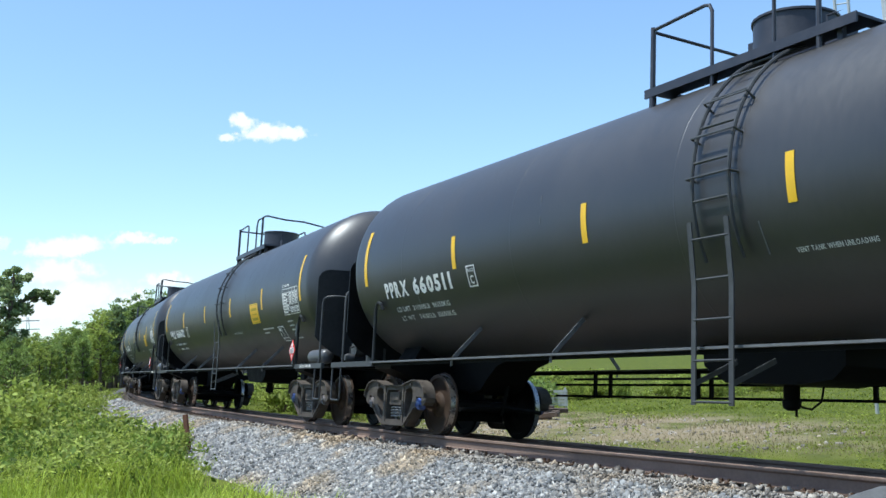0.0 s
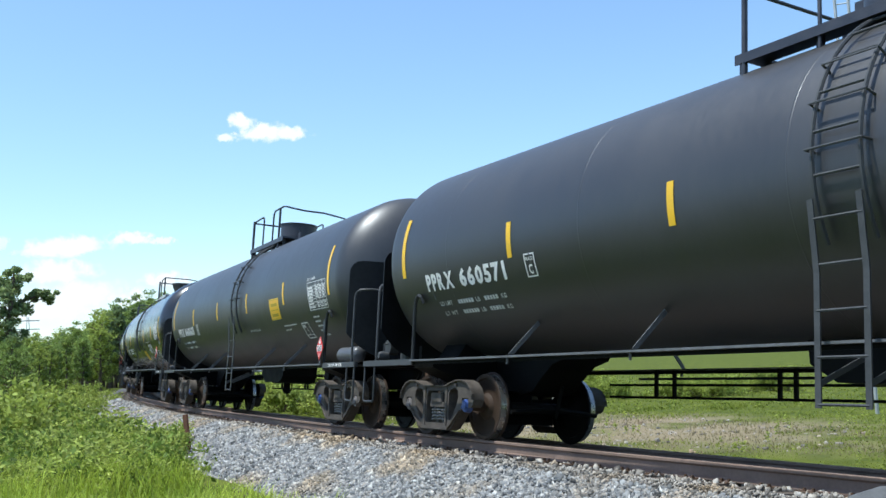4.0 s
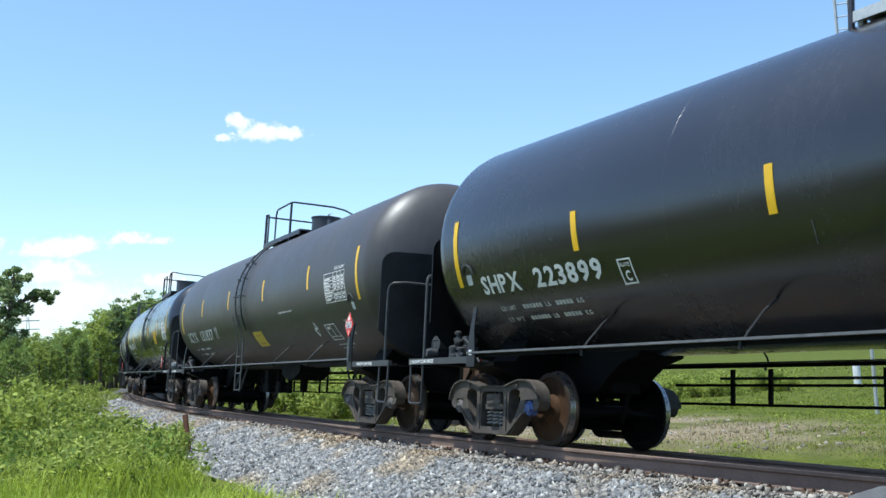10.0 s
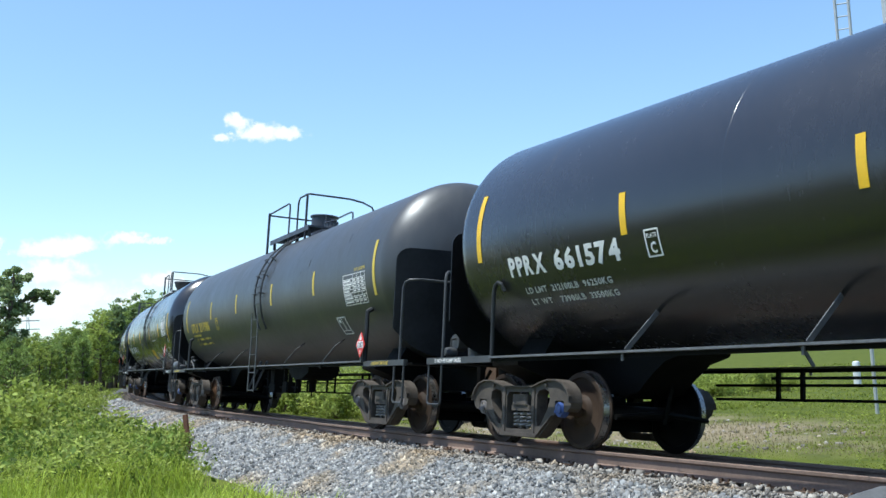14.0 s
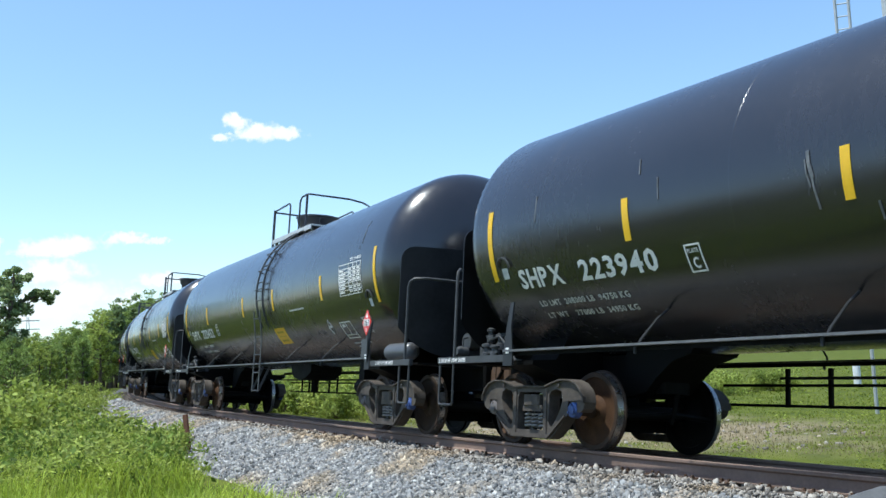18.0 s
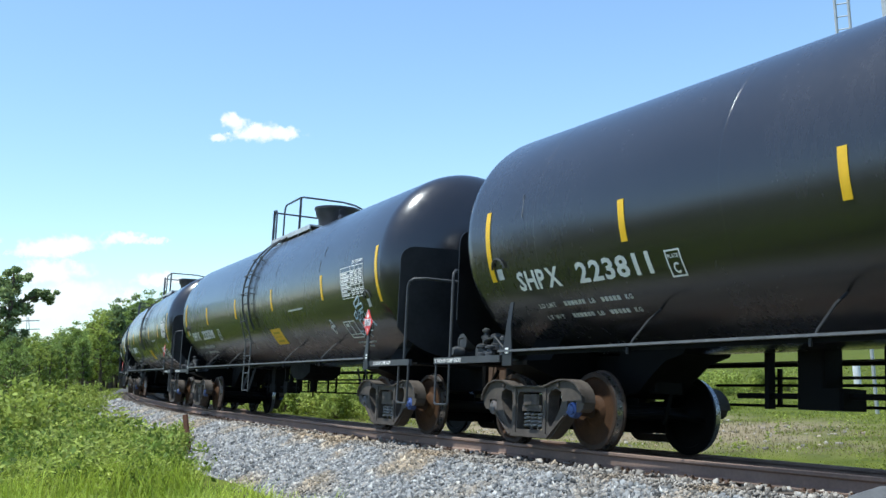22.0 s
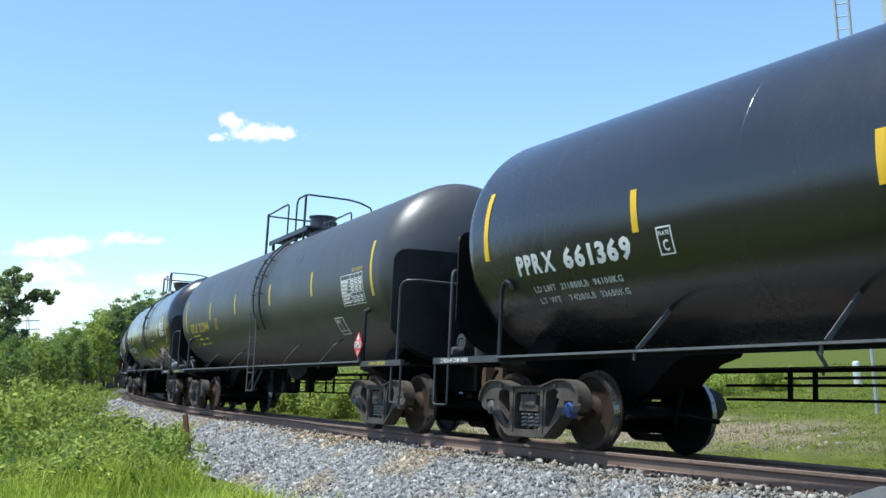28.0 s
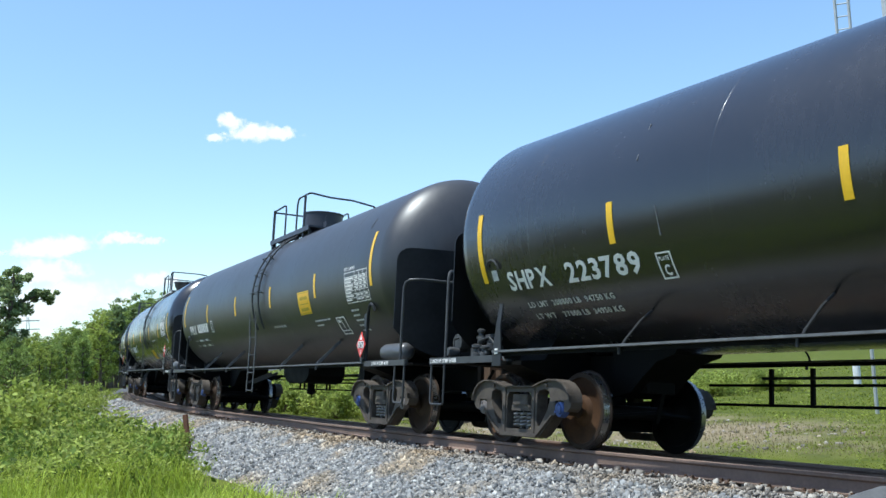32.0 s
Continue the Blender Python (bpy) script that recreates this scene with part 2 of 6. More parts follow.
# ---------------------------------------------------------------- mesh tools
class Shape:
    """Collects vertices and faces of one part."""

    def __init__(self):
        self.v, self.f = [], []

    def add(self, verts, faces):
        k = len(self.v)
        self.v += [tuple(p) for p in verts]
        self.f += [tuple(i + k for i in q) for q in faces]
        return self

    def box(self, a, b, bevel=0.0):
        (x0, y0, z0), (x1, y1, z1) = a, b
        if not bevel:
            v = [(x, y, z) for z in (z0, z1) for y in (y0, y1) for x in (x0, x1)]
            return self.add(v, [(0, 2, 3, 1), (4, 5, 7, 6), (0, 1, 5, 4), (2, 6, 7, 3), (0, 4, 6, 2), (1, 3, 7, 5)])
        e = min(bevel, (x1 - x0) / 2.1, (y1 - y0) / 2.1, (z1 - z0) / 2.1)
        return self.prism([(x0 + e, y0), (x1 - e, y0), (x1, y0 + e), (x1, y1 - e), (x1 - e, y1), (x0 + e, y1), (x0, y1 - e), (x0, y0 + e)], "z", z0, z1)

    def prism(self, outline, axis, lo, hi):
        """An outline, counter-clockwise, pushed along an axis. x: outline is (y, z); y: (x, z); z: (x, y)."""
        put = {"x": lambda p, d: (d, p[0], p[1]), "y": lambda p, d: (p[0], d, p[1]), "z": lambda p, d: (p[0], p[1], d)}[axis]
        n = len(outline)
        v = [put(p, lo) for p in outline] + [put(p, hi) for p in outline]
        f = [tuple(range(n - 1, -1, -1)), tuple(range(n, 2 * n))] + [(i, (i + 1) % n, n + (i + 1) % n, n + i) for i in range(n)]
        if axis == "y":
            f = [q[::-1] for q in f]
        return self.add(v, f)

    def tube(self, path, r, n=8, closed=False):
        """A round bar through the points of a path."""
        pts = [Vector(p) for p in path]
        rings, up = [], None
        for i, p in enumerate(pts):
            a = pts[i - 1] if i or closed else p
            b = pts[(i + 1) % len(pts)] if i + 1 < len(pts) or closed else p
            d = ((p - a).normalized() + (b - p).normalized()).normalized()
            if up is None:
                up = Vector((0, 0, 1)) if abs(d.z) < 0.9 else Vector((1, 0, 0))
            s = d.cross(up).normalized()
            up = s.cross(d).normalized()
            rings.append([p + (s * math.cos(t) + up * math.sin(t)) * r for t in (2 * math.pi * j / n for j in range(n))])
        v = [q for ring in rings for q in ring]
        f = []
        for i in range(len(rings) - (0 if closed else 1)):
            for j in range(n):
                a, b = i * n, ((i + 1) % len(rings)) * n
                f.append((a + j, a + (j + 1) % n, b + (j + 1) % n, b + j))
        if not closed:
            f += [tuple(range(n - 1, -1, -1)), tuple(range(len(v) - n, len(v)))]
        return self.add(v, f)

    def lathe(self, profile, axis, centre, n=32, cap=True):
        """A profile of (place along the axis, radius) turned round the axis."""
        put = {"x": lambda d, c, s: (centre[0] + d, centre[1] + c, centre[2] + s), "y": lambda d, c, s: (centre[0] + s, centre[1] + d, centre[2] + c), "z": lambda d, c, s: (centre[0] + c, centre[1] + s, centre[2] + d)}[axis]
        v = [put(d, r * math.cos(t), r * math.sin(t)) for d, r in profile for t in (2 * math.pi * j / n for j in range(n))]
        f = [(i * n + j, i * n + (j + 1) % n, (i + 1) * n + (j + 1) % n, (i + 1) * n + j) for i in range(len(profile) - 1) for j in range(n)]
        if cap:
            f += [tuple(range(n - 1, -1, -1)), tuple(range(len(v) - n, len(v)))]
        return self.add(v, f)

    def bar(self, a, b, w, h, up=(0, 0, 1)):
        """A flat bar from a to b, w wide and h thick."""
        a, b = Vector(a), Vector(b)
        d = (b - a).normalized()
        s = d.cross(Vector(up)).normalized()
        u = s.cross(d)
        v = [p + s * i * w / 2 + u * j * h / 2 for p in (a, b) for i, j in ((-1, -1), (1, -1), (1, 1), (-1, 1))]
        return self.add(v, [(3, 2, 1, 0), (4, 5, 6, 7), (0, 1, 5, 4), (1, 2, 6, 5), (2, 3, 7, 6), (3, 0, 4, 7)])

    def pierced(self, outer, holes, lo, hi):
        """A plate in x and z with holes, between two depths in y."""
        loops = [outer] + holes
        flat = [p for lp in loops for p in lp]
        tris = tessellate_polygon([[Vector((x, z, 0)) for x, z in lp] for lp in loops])
        n = len(flat)
        self.add([(x, lo, z) for x, z in flat] + [(x, hi, z) for x, z in flat], [tuple(t) for t in tris] + [tuple(i + n for i in t[::-1]) for t in tris])
        k = 0
        walls = []
        for lp in loops:
            m = len(lp)
            walls += [(k + i, k + (i + 1) % m, n + k + (i + 1) % m, n + k + i) for i in range(m)]
            k += m
        base = len(self.v) - 2 * n
        self.f += [tuple(i + base for i in q) for q in walls]
        return self

    def mesh(self, name, material, sharp=38):
        me = bpy.data.meshes.new(name)
        me.from_pydata(self.v, [], self.f)
        me.materials.append(material)
        me.shade_smooth()
        me.set_sharp_from_angle(angle=radians(sharp))
        return me


def part(name, shape, material, parent=None, label="", sharp=38):
    ob = new(name, shape.mesh(name, material, sharp) if isinstance(shape, Shape) else shape)
    if parent is not None:
        ob.parent = parent
    if label:
        tagged(ob, label)
    return ob


def raw_mesh(name, verts, tris, material, smooth=False):
    """A large mesh from arrays of vertices and of equal-sided faces."""
    verts, tris = np.asarray(verts, np.float32), np.asarray(tris, np.int32)
    me = bpy.data.meshes.new(name)
    me.vertices.add(len(verts))
    me.vertices.foreach_set("co", verts.ravel())
    k = tris.shape[1]
    me.loops.add(tris.size)
    me.loops.foreach_set("vertex_index", tris.ravel())
    me.polygons.add(len(tris))
    me.polygons.foreach_set("loop_start", np.arange(0, tris.size, k, dtype=np.int32))
    me.polygons.foreach_set("loop_total", np.full(len(tris), k, np.int32))
    me.update(calc_edges=True)
    me.materials.append(material)
    if smooth:
        me.shade_smooth()
    return me


# ---------------------------------------------------------------- the line of the track
CANT, EASE = 5.97, 0.0029316
S_GRID = np.arange(-460.0, 400.0, 1.0)
bend = np.clip(0.004168 + EASE * np.minimum(S_GRID + 15, 0) / 100, 0.0006, 1)
turn_ = np.concatenate([[0], np.cumsum((bend[1:] + bend[:-1]) / 2)])
ZERO = int(np.searchsorted(S_GRID, 0.0))
turn_ -= turn_[ZERO]
LINE_X = np.concatenate([[0], np.cumsum((np.cos(turn_[1:]) + np.cos(turn_[:-1])) / 2)])
LINE_Y = np.concatenate([[0], np.cumsum((np.sin(turn_[1:]) + np.sin(turn_[:-1])) / 2)])
LINE_X, LINE_Y = LINE_X - LINE_X[ZERO], LINE_Y - LINE_Y[ZERO]


def line(s):
    return float(np.interp(s, S_GRID, LINE_X)), float(np.interp(s, S_GRID, LINE_Y)), float(np.interp(s, S_GRID, turn_))


def lean(x, y, a):
    """The pose of a thing that stands on the canted track at x, y and points along a."""
    return Matrix.Translation((x, y, 0)) @ Matrix.Rotation(a, 4, "Z") @ Matrix.Translation((0, -0.76, 0)) @ Matrix.Rotation(radians(-CANT), 4, "X") @ Matrix.Translation((0, 0.76, 0))


SINK = -0.036  # the rail heads lie a little below the level from which the cars are measured


def on_track(s):
    return lean(*line(s)) @ Matrix.Translation((0, 0, SINK))


def beside(s, side, z=0.0):
    """A level place beside the track: side metres towards the far side."""
    x, y, a = line(s)
    return Vector((x - math.sin(a) * side, y + math.cos(a) * side, z))


def car_pose(s):
    """A car rides on two trucks 14 m apart."""
    x1, y1, _ = line(s - 7)
    x2, y2, _ = line(s + 7)
    return lean((x1 + x2) / 2, (y1 + y2) / 2, math.atan2(y2 - y1, x2 - x1))


SPEED_T = (0.0, 3.5, 7.0, 10.0, 13.5, 18.5, 23.5, 28.0, 32.0)
SPEED_V = (9.44, 9.37, 9.24, 9.19, 9.16, 9.03, 9.08, 9.22, 9.04)
RUN_T = np.linspace(0, 32, 641)
run_v = np.interp(RUN_T, SPEED_T, SPEED_V)
RUN_S = np.concatenate([[0], np.cumsum((run_v[1:] + run_v[:-1]) * 0.025)])


def rolled(t):
    """How far the train has run by t seconds."""
    return float(np.interp(t, RUN_T, RUN_S))

# ---------------------------------------------------------------- ground and track


def ground_height(x, y):
    bump = 0.10 * noise.noise((x * 0.11, y * 0.11, 3.0)) + 0.04 * noise.noise((x * 0.6, y * 0.6, 8.0))
    d = math.hypot(x, y)
    return -0.74 + bump + 3.0 * max(0.0, (d - 300) / 2500) * noise.noise((x * 0.004, y * 0.004, 1.0))


def build_ground():
    steps = np.concatenate([np.linspace(0, 40, 50), np.geomspace(42, 3000, 40)])
    axis = np.concatenate([-steps[:0:-1], steps])
    xs, ys = axis - 14.0, axis + 1.0
    v = [(x, y, ground_height(x, y)) for y in ys for x in xs]
    n = len(xs)
    f = [(j * n + i, j * n + i + 1, (j + 1) * n + i + 1, (j + 1) * n + i) for j in range(len(ys) - 1) for i in range(n - 1)]
    me = raw_mesh("ground", v, f, GROUND, True)
    tagged(new("ground", me), "green meadow with a worn patch of bare soil", "ground", kind="structure")


BED_TOP = -0.205


def bed_point(s, w):
    """A place on the ballast bed; w runs from 0 at the near toe to 1 at the far toe."""
    m = on_track(s)
    if w < 0.32:
        k = w / 0.32
        a, b = beside(s, -3.35, -0.84), m @ Vector((-0.0, -1.62, BED_TOP))
        p = a.lerp(b, k)
        p.z += 0.10 * math.sin(math.pi * k) * (1 - k)
        return p
    if w > 0.72:
        k = (w - 0.72) / 0.28
        return (m @ Vector((0, 1.62, BED_TOP))).lerp(beside(s, 3.1, -0.95), k)
    return m @ Vector((0, -1.62 + 3.24 * (w - 0.32) / 0.40, BED_TOP))


def build_track():
    track = tagged(new("railway_track"), "single railway track on a grey crushed-stone bed", "track", kind="structure")
    rows = np.concatenate([np.arange(-440, -60, 3.0), np.arange(-60, 12, 0.5), np.arange(12, 380, 3.0)])
    cols = np.linspace(0, 1, 41)
    v = []
    for s in rows:
        for w in cols:
            p = bed_point(float(s), float(w))
            p.z += 0.025 * noise.noise((p.x * 3, p.y * 3, 0.0)) - 0.012
            v.append(p)
    n = len(cols)
    f = [(j * n + i, (j + 1) * n + i, (j + 1) * n + i + 1, j * n + i + 1) for j in range(len(rows) - 1) for i in range(n - 1)]
    part("ballast_bed", raw_mesh("ballast_bed", v, f, BED, True), None, track)
    # rails
    half = [(0.0765, -0.175), (0.0765, -0.163), (0.030, -0.150), (0.009, -0.138), (0.009, -0.052), (0.026, -0.042), (0.0365, -0.034), (0.0365, -0.008), (0.029, 0.0)]
    prof = half + [(-y, z) for y, z in half[::-1]]
    spots = np.concatenate([np.arange(-440, -80, 4.0), np.arange(-80, 20, 1.0), np.arange(20, 380, 4.0)])
    for side, label in ((-0.7545, "rust-brown rail with a shaded running top"), (0.7545, "rust-brown rail beyond the near one")):
        sh = Shape()
        k = len(prof)
        for s in spots:
            m = on_track(float(s))
            sh.v += [tuple(m @ Vector((0, side + y, z))) for y, z in prof]
        sh.f = [(i * k + j, i * k + (j + 1) % k, (i + 1) * k + (j + 1) % k, (i + 1) * k + j) for i in range(len(spots) - 1) for j in range(k)]
        part("rail", sh, RAIL, track, label, 30)
    # ties, spikes and tie plates
    sh = Shape().box((-0.115, -1.32, -0.36), (0.115, 1.32, -0.186), 0.012)
    tie_mesh = sh.mesh("tie", TIE)
    sh = Shape()
    for side in (-0.7545, 0.7545):
        sh.box((-0.095, side - 0.17, -0.186), (0.095, side + 0.17, -0.1755), 0.01)
        for dx in (-0.05, 0.05):
            for dy in (-0.095, 0.095):
                sh.box((dx - 0.012, side + dy - 0.014, -0.176), (dx + 0.012, side + dy + 0.014, -0.145), 0.004)
    plate_mesh = sh.mesh("tie_plate", COUPLER)
    rnd = random.Random(4)
    for i in range(150):
        s = 6.0 - 0.51 * i
        tie = new("tie", tie_mesh)
        tie.parent = track
        tie.matrix_basis = on_track(s) @ pose(0, rnd.uniform(-0.06, 0.06), rnd.uniform(-0.006, 0.0), 0, 0, rnd.uniform(-1.2, 1.2))
        if i < 90:
            plate = new("tie_plate", plate_mesh)
            plate.parent = track
            plate.matrix_basis = on_track(s)
    return track


CHIP = np.array([(-1, -1, -0.8), (1, -1, -0.8), (1, 1, -0.8), (-1, 1, -0.8), (-0.75, -0.8, 0.8), (0.8, -0.75, 0.8), (0.75, 0.8, 0.8), (-0.8, 0.75, 0.8)]) * 0.72
CHIP_F = np.array([(0, 2, 1), (0, 3, 2), (4, 5, 6), (4, 6, 7), (0, 1, 5), (0, 5, 4), (1, 2, 6), (1, 6, 5), (2, 3, 7), (2, 7, 6), (3, 0, 4), (3, 4, 7)])


def stones(count, s_lo, s_hi, w_lo, w_hi, lo, hi, rng, power=1.0):
    """Broken stones scattered over a stretch of the bed, as one set of arrays."""
    s = s_hi + (s_lo - s_hi) * rng.random(count) ** power
    w = w_lo + (w_hi - w_lo) * rng.random(count)
    # the bed's surface, looked up on a grid
    gs, gw = np.linspace(s_lo, s_hi, 140), np.linspace(w_lo, w_hi, 24)
    grid = np.array([[bed_point(float(a), float(b)) for b in gw] for a in gs])
    i = np.clip(((s - s_lo) / (s_hi - s_lo) * 139).astype(int), 0, 138)
    fi = ((s - s_lo) / (s_hi - s_lo) * 139 - i)[:, None]
    j = np.clip(((w - w_lo) / (w_hi - w_lo) * 23).astype(int), 0, 22)
    fj = ((w - w_lo) / (w_hi - w_lo) * 23 - j)[:, None]
    p = (grid[i, j] * (1 - fi) + grid[i + 1, j] * fi) * (1 - fj) + (grid[i, j + 1] * (1 - fi) + grid[i + 1, j + 1] * fi) * fj
    size = rng.uniform(lo, hi, count)
    shapes = (CHIP[None] + rng.uniform(-0.46, 0.46, (count, 8, 3))) * rng.uniform(0.30, 1.65, (count, 1, 3))
    q = rng.normal(size=(count, 4))
    q /= np.linalg.norm(q, axis=1)[:, None]
    a, b, c, d = q.T
    rot = np.stack([1 - 2 * (c * c + d * d), 2 * (b * c - a * d), 2 * (b * d + a * c), 2 * (b * c + a * d), 1 - 2 * (b * b + d * d), 2 * (c * d - a * b), 2 * (b * d - a * c), 2 * (c * d + a * b), 1 - 2 * (b * b + c * c)], 1).reshape(-1, 3, 3)
    v = np.einsum("nij,nkj->nki", rot, shapes) * size[:, None, None] + p[:, None, :]
    v[:, :, 2] += rng.uniform(0.0, 0.03, count)[:, None]
    f = CHIP_F[None] + (np.arange(count) * 8)[:, None, None]
    return v.reshape(-1, 3), f.reshape(-1, 3)


def build_ballast(track):
    rng = np.random.default_rng(7)
    def heap_of(name, material, label, sets):
        v = np.concatenate([a for a, _ in sets])
        off = np.cumsum([0] + [len(a) for a, _ in sets])
        f = np.concatenate([b + o for (_, b), o in zip(sets, off)])
        tagged(part(name, raw_mesh(name, v, f, material), None, track), label, kind="stuff")
    heap_of("crushed_stone", STONE, "loose grey crushed stones of the track bed", [stones(68000, -16, 0, 0.0, 0.30, 0.011, 0.034, rng), stones(38000, -36, -16, 0.02, 0.31, 0.015, 0.042, rng, 0.9), stones(5000, -62, -36, 0.05, 0.33, 0.035, 0.06, rng)])
    heap_of("dusty_stone", STONE_TAN, "crushed stones brown with dust beside the rail", [stones(11000, -16, 0, 0.285, 0.345, 0.008, 0.019, rng), stones(7000, -40, -16, 0.285, 0.345, 0.011, 0.026, rng), stones(5000, -24, 0, 0.36, 0.72, 0.018, 0.04, rng), stones(2500, -24, 0, 0.72, 1.0, 0.03, 0.05, rng)])


# ---------------------------------------------------------------- tank cars
R_TANK, Z_TANK, HALF = 1.522, 2.64, 7.72
HEAD = 0.76
SHIELD_Y, SHIELD_Z = 1.43, 2.82


def size_for(kind):
    """The glossy cars have a slightly larger shell."""
    global R_TANK, Z_TANK
    R_TANK, Z_TANK = {"gloss": (1.556, 2.67), "turned": (1.556, 2.67), "faded": (1.495, 2.62), "brown": (1.545, 2.665)}.get(kind, (1.522, 2.64))



def wrap(u, arc, out=0.006):
    """A place on the near side of the tank: arc metres up from the height of its axis."""
    t = arc / R_TANK
    r = R_TANK + out
    return (u, -r * math.cos(t), Z_TANK + r * math.sin(t))


def arc_at(z):
    return R_TANK * math.asin(max(-0.99, min(0.99, (z - Z_TANK) / R_TANK)))


def patch(sh, u0, u1, a0, a1, slant=0.0, n=6, out=0.006):
    """A thin plate that lies on the tank."""
    v = []
    for i in range(n + 1):
        a = a0 + (a1 - a0) * i / n
        for o in (out, out - 0.003):
            for u in (u0, u1):
                v.append(wrap(u + slant * (1 - i / n), a, o))
    f = []
    for i in range(n):
        b, c = i * 4, i * 4 + 4
        f += [(b, b + 1, c + 1, c), (b + 1, b + 3, c + 3, c + 1), (b + 3, b + 2, c + 2, c + 3), (b + 2, b, c, c + 2)]
    f += [(0, 2, 3, 1), (4 * n, 4 * n + 1, 4 * n + 3, 4 * n + 2)]
    return sh.add(v, f)


def glyph(ch, bold=0.03):
    """One character of the built-in font, filled and cut into bands, as points and faces."""
    if (ch, bold) not in GLYPHS:
        cu = bpy.data.curves.new("glyph", "FONT")
        cu.body, cu.size, cu.offset, cu.resolution_u, cu.fill_mode = ch, 1.0, bold, 2, "FRONT"
        ob = new("glyph", cu)
        me = bpy.data.meshes.new_from_object(ob.evaluated_get(bpy.context.evaluated_depsgraph_get()))
        bpy.data.objects.remove(ob)
        bpy.data.curves.remove(cu)
        bm = bmesh.new()
        bm.from_mesh(me)
        for k in range(1, 5):
            bmesh.ops.bisect_plane(bm, geom=bm.verts[:] + bm.edges[:] + bm.faces[:], plane_co=(0, k * 0.17, 0), plane_no=(0, 1, 0))
        bm.verts.index_update()
        bmesh.ops.delete(bm, geom=[v for v in bm.verts if not v.link_faces], context="VERTS")
        bm.verts.index_update()
        x0 = min(v.co.x for v in bm.verts)
        pts = [(v.co.x - x0, v.co.y) for v in bm.verts]
        GLYPHS[ch, bold] = (pts, [tuple(v.index for v in f.verts) for f in bm.faces], max(p[0] for p in pts))
        bm.free()
        bpy.data.meshes.remove(me)
    return GLYPHS[ch, bold]


GLYPHS = {}
for letter in "ABCDEGHIKLMNOPRSTUVWXY0123456789/":
    glyph(letter)
for letter in "PRX0123456789":
    glyph(letter, 0.045)
for letter in "SCYX0123456789":
    glyph(letter, 0.012)


def text_mesh(name, words, height, width, material, place, bold=0.03):
    """Words as a thin mesh, fitted to a width; place(x, y) gives the place of each vertex."""
    pts, faces, at = [], [], 0.0
    for ch in words:
        if ch == " ":
            at += 0.33
            continue
        p, f, w = glyph(ch, bold)
        room = max(w, 0.40) if ch in "I1" else w
        faces += [tuple(i + len(pts) for i in q) for q in f]
        pts += [(x + at + (room - w) / 2, y) for x, y in p]
        at += room + 0.09
    me = bpy.data.meshes.new(name)
    me.from_pydata([tuple(place(x / (at - 0.09) * width, y / 0.73 * height)) for x, y in pts], [], faces)
    me.materials.append(material)
    return me


def lettering(car, name, words, u, z, height, width, material, label="", bold=0.03):
    a0 = arc_at(z)
    me = text_mesh(name, words, height, width, material, lambda x, y: Vector(wrap(u + x, a0 + y, 0.007)), bold)
    ob = part(name, me, None, car, label)
    if height < 0.09:
        tagged(ob, kind="stuff")
    return ob


def bars(sh, u, z, height, widths, gap=0.05):
    """Unreadable print: bars in its place."""
    for w in widths:
        patch(sh, u, u + w, arc_at(z), arc_at(z) + height, n=1)
        u += w + gap
    return sh


def hoop(u, t0, t1, out, n=16, side=-1):
    """Points of an arc over the tank, from angle t0 to t1 above level."""
    return [(u, side * (R_TANK + out) * math.cos(t), Z_TANK + (R_TANK + out) * math.sin(t)) for t in (t0 + (t1 - t0) * i / n for i in range(n + 1))]


def build_truck(car, x, caps, wheel_mesh, meshes):
    truck = part("truck", meshes["bolster"], None, car, "dusty grey cast-steel truck with two wheelsets")
    truck.matrix_basis = pose(x, 0, SINK, 0, 0, 1.7 if x > 0 else -1.7)  # turned with the bend of the line
    for side in (-1, 1):
        fr = part("side_frame", meshes["frame"], None, truck)
        fr.matrix_basis = pose(0, 0, 0, 0, 0, 0 if side < 0 else 180)
        for k in (-1, 0, 1):
            sp = part("spring", meshes["spring"], None, truck)
            sp.matrix_basis = pose(0.155 * k, side * 1.0, 0.215)
        for j, e in enumerate((-0.889, 0.889)):
            cap = part("bearing_cap", meshes["cap_" + caps[j]], None, truck, "blue bearing cap" if caps[j] == "blue" else "")
            cap.matrix_basis = pose(e, side * 1.02, 0.457, 0, 0, 0 if side < 0 else 180)
    for e in (-0.889, 0.889):
        ws = part("wheelset", wheel_mesh, None, truck)
        ws.matrix_basis = pose(e, 0, 0.457)
    return truck


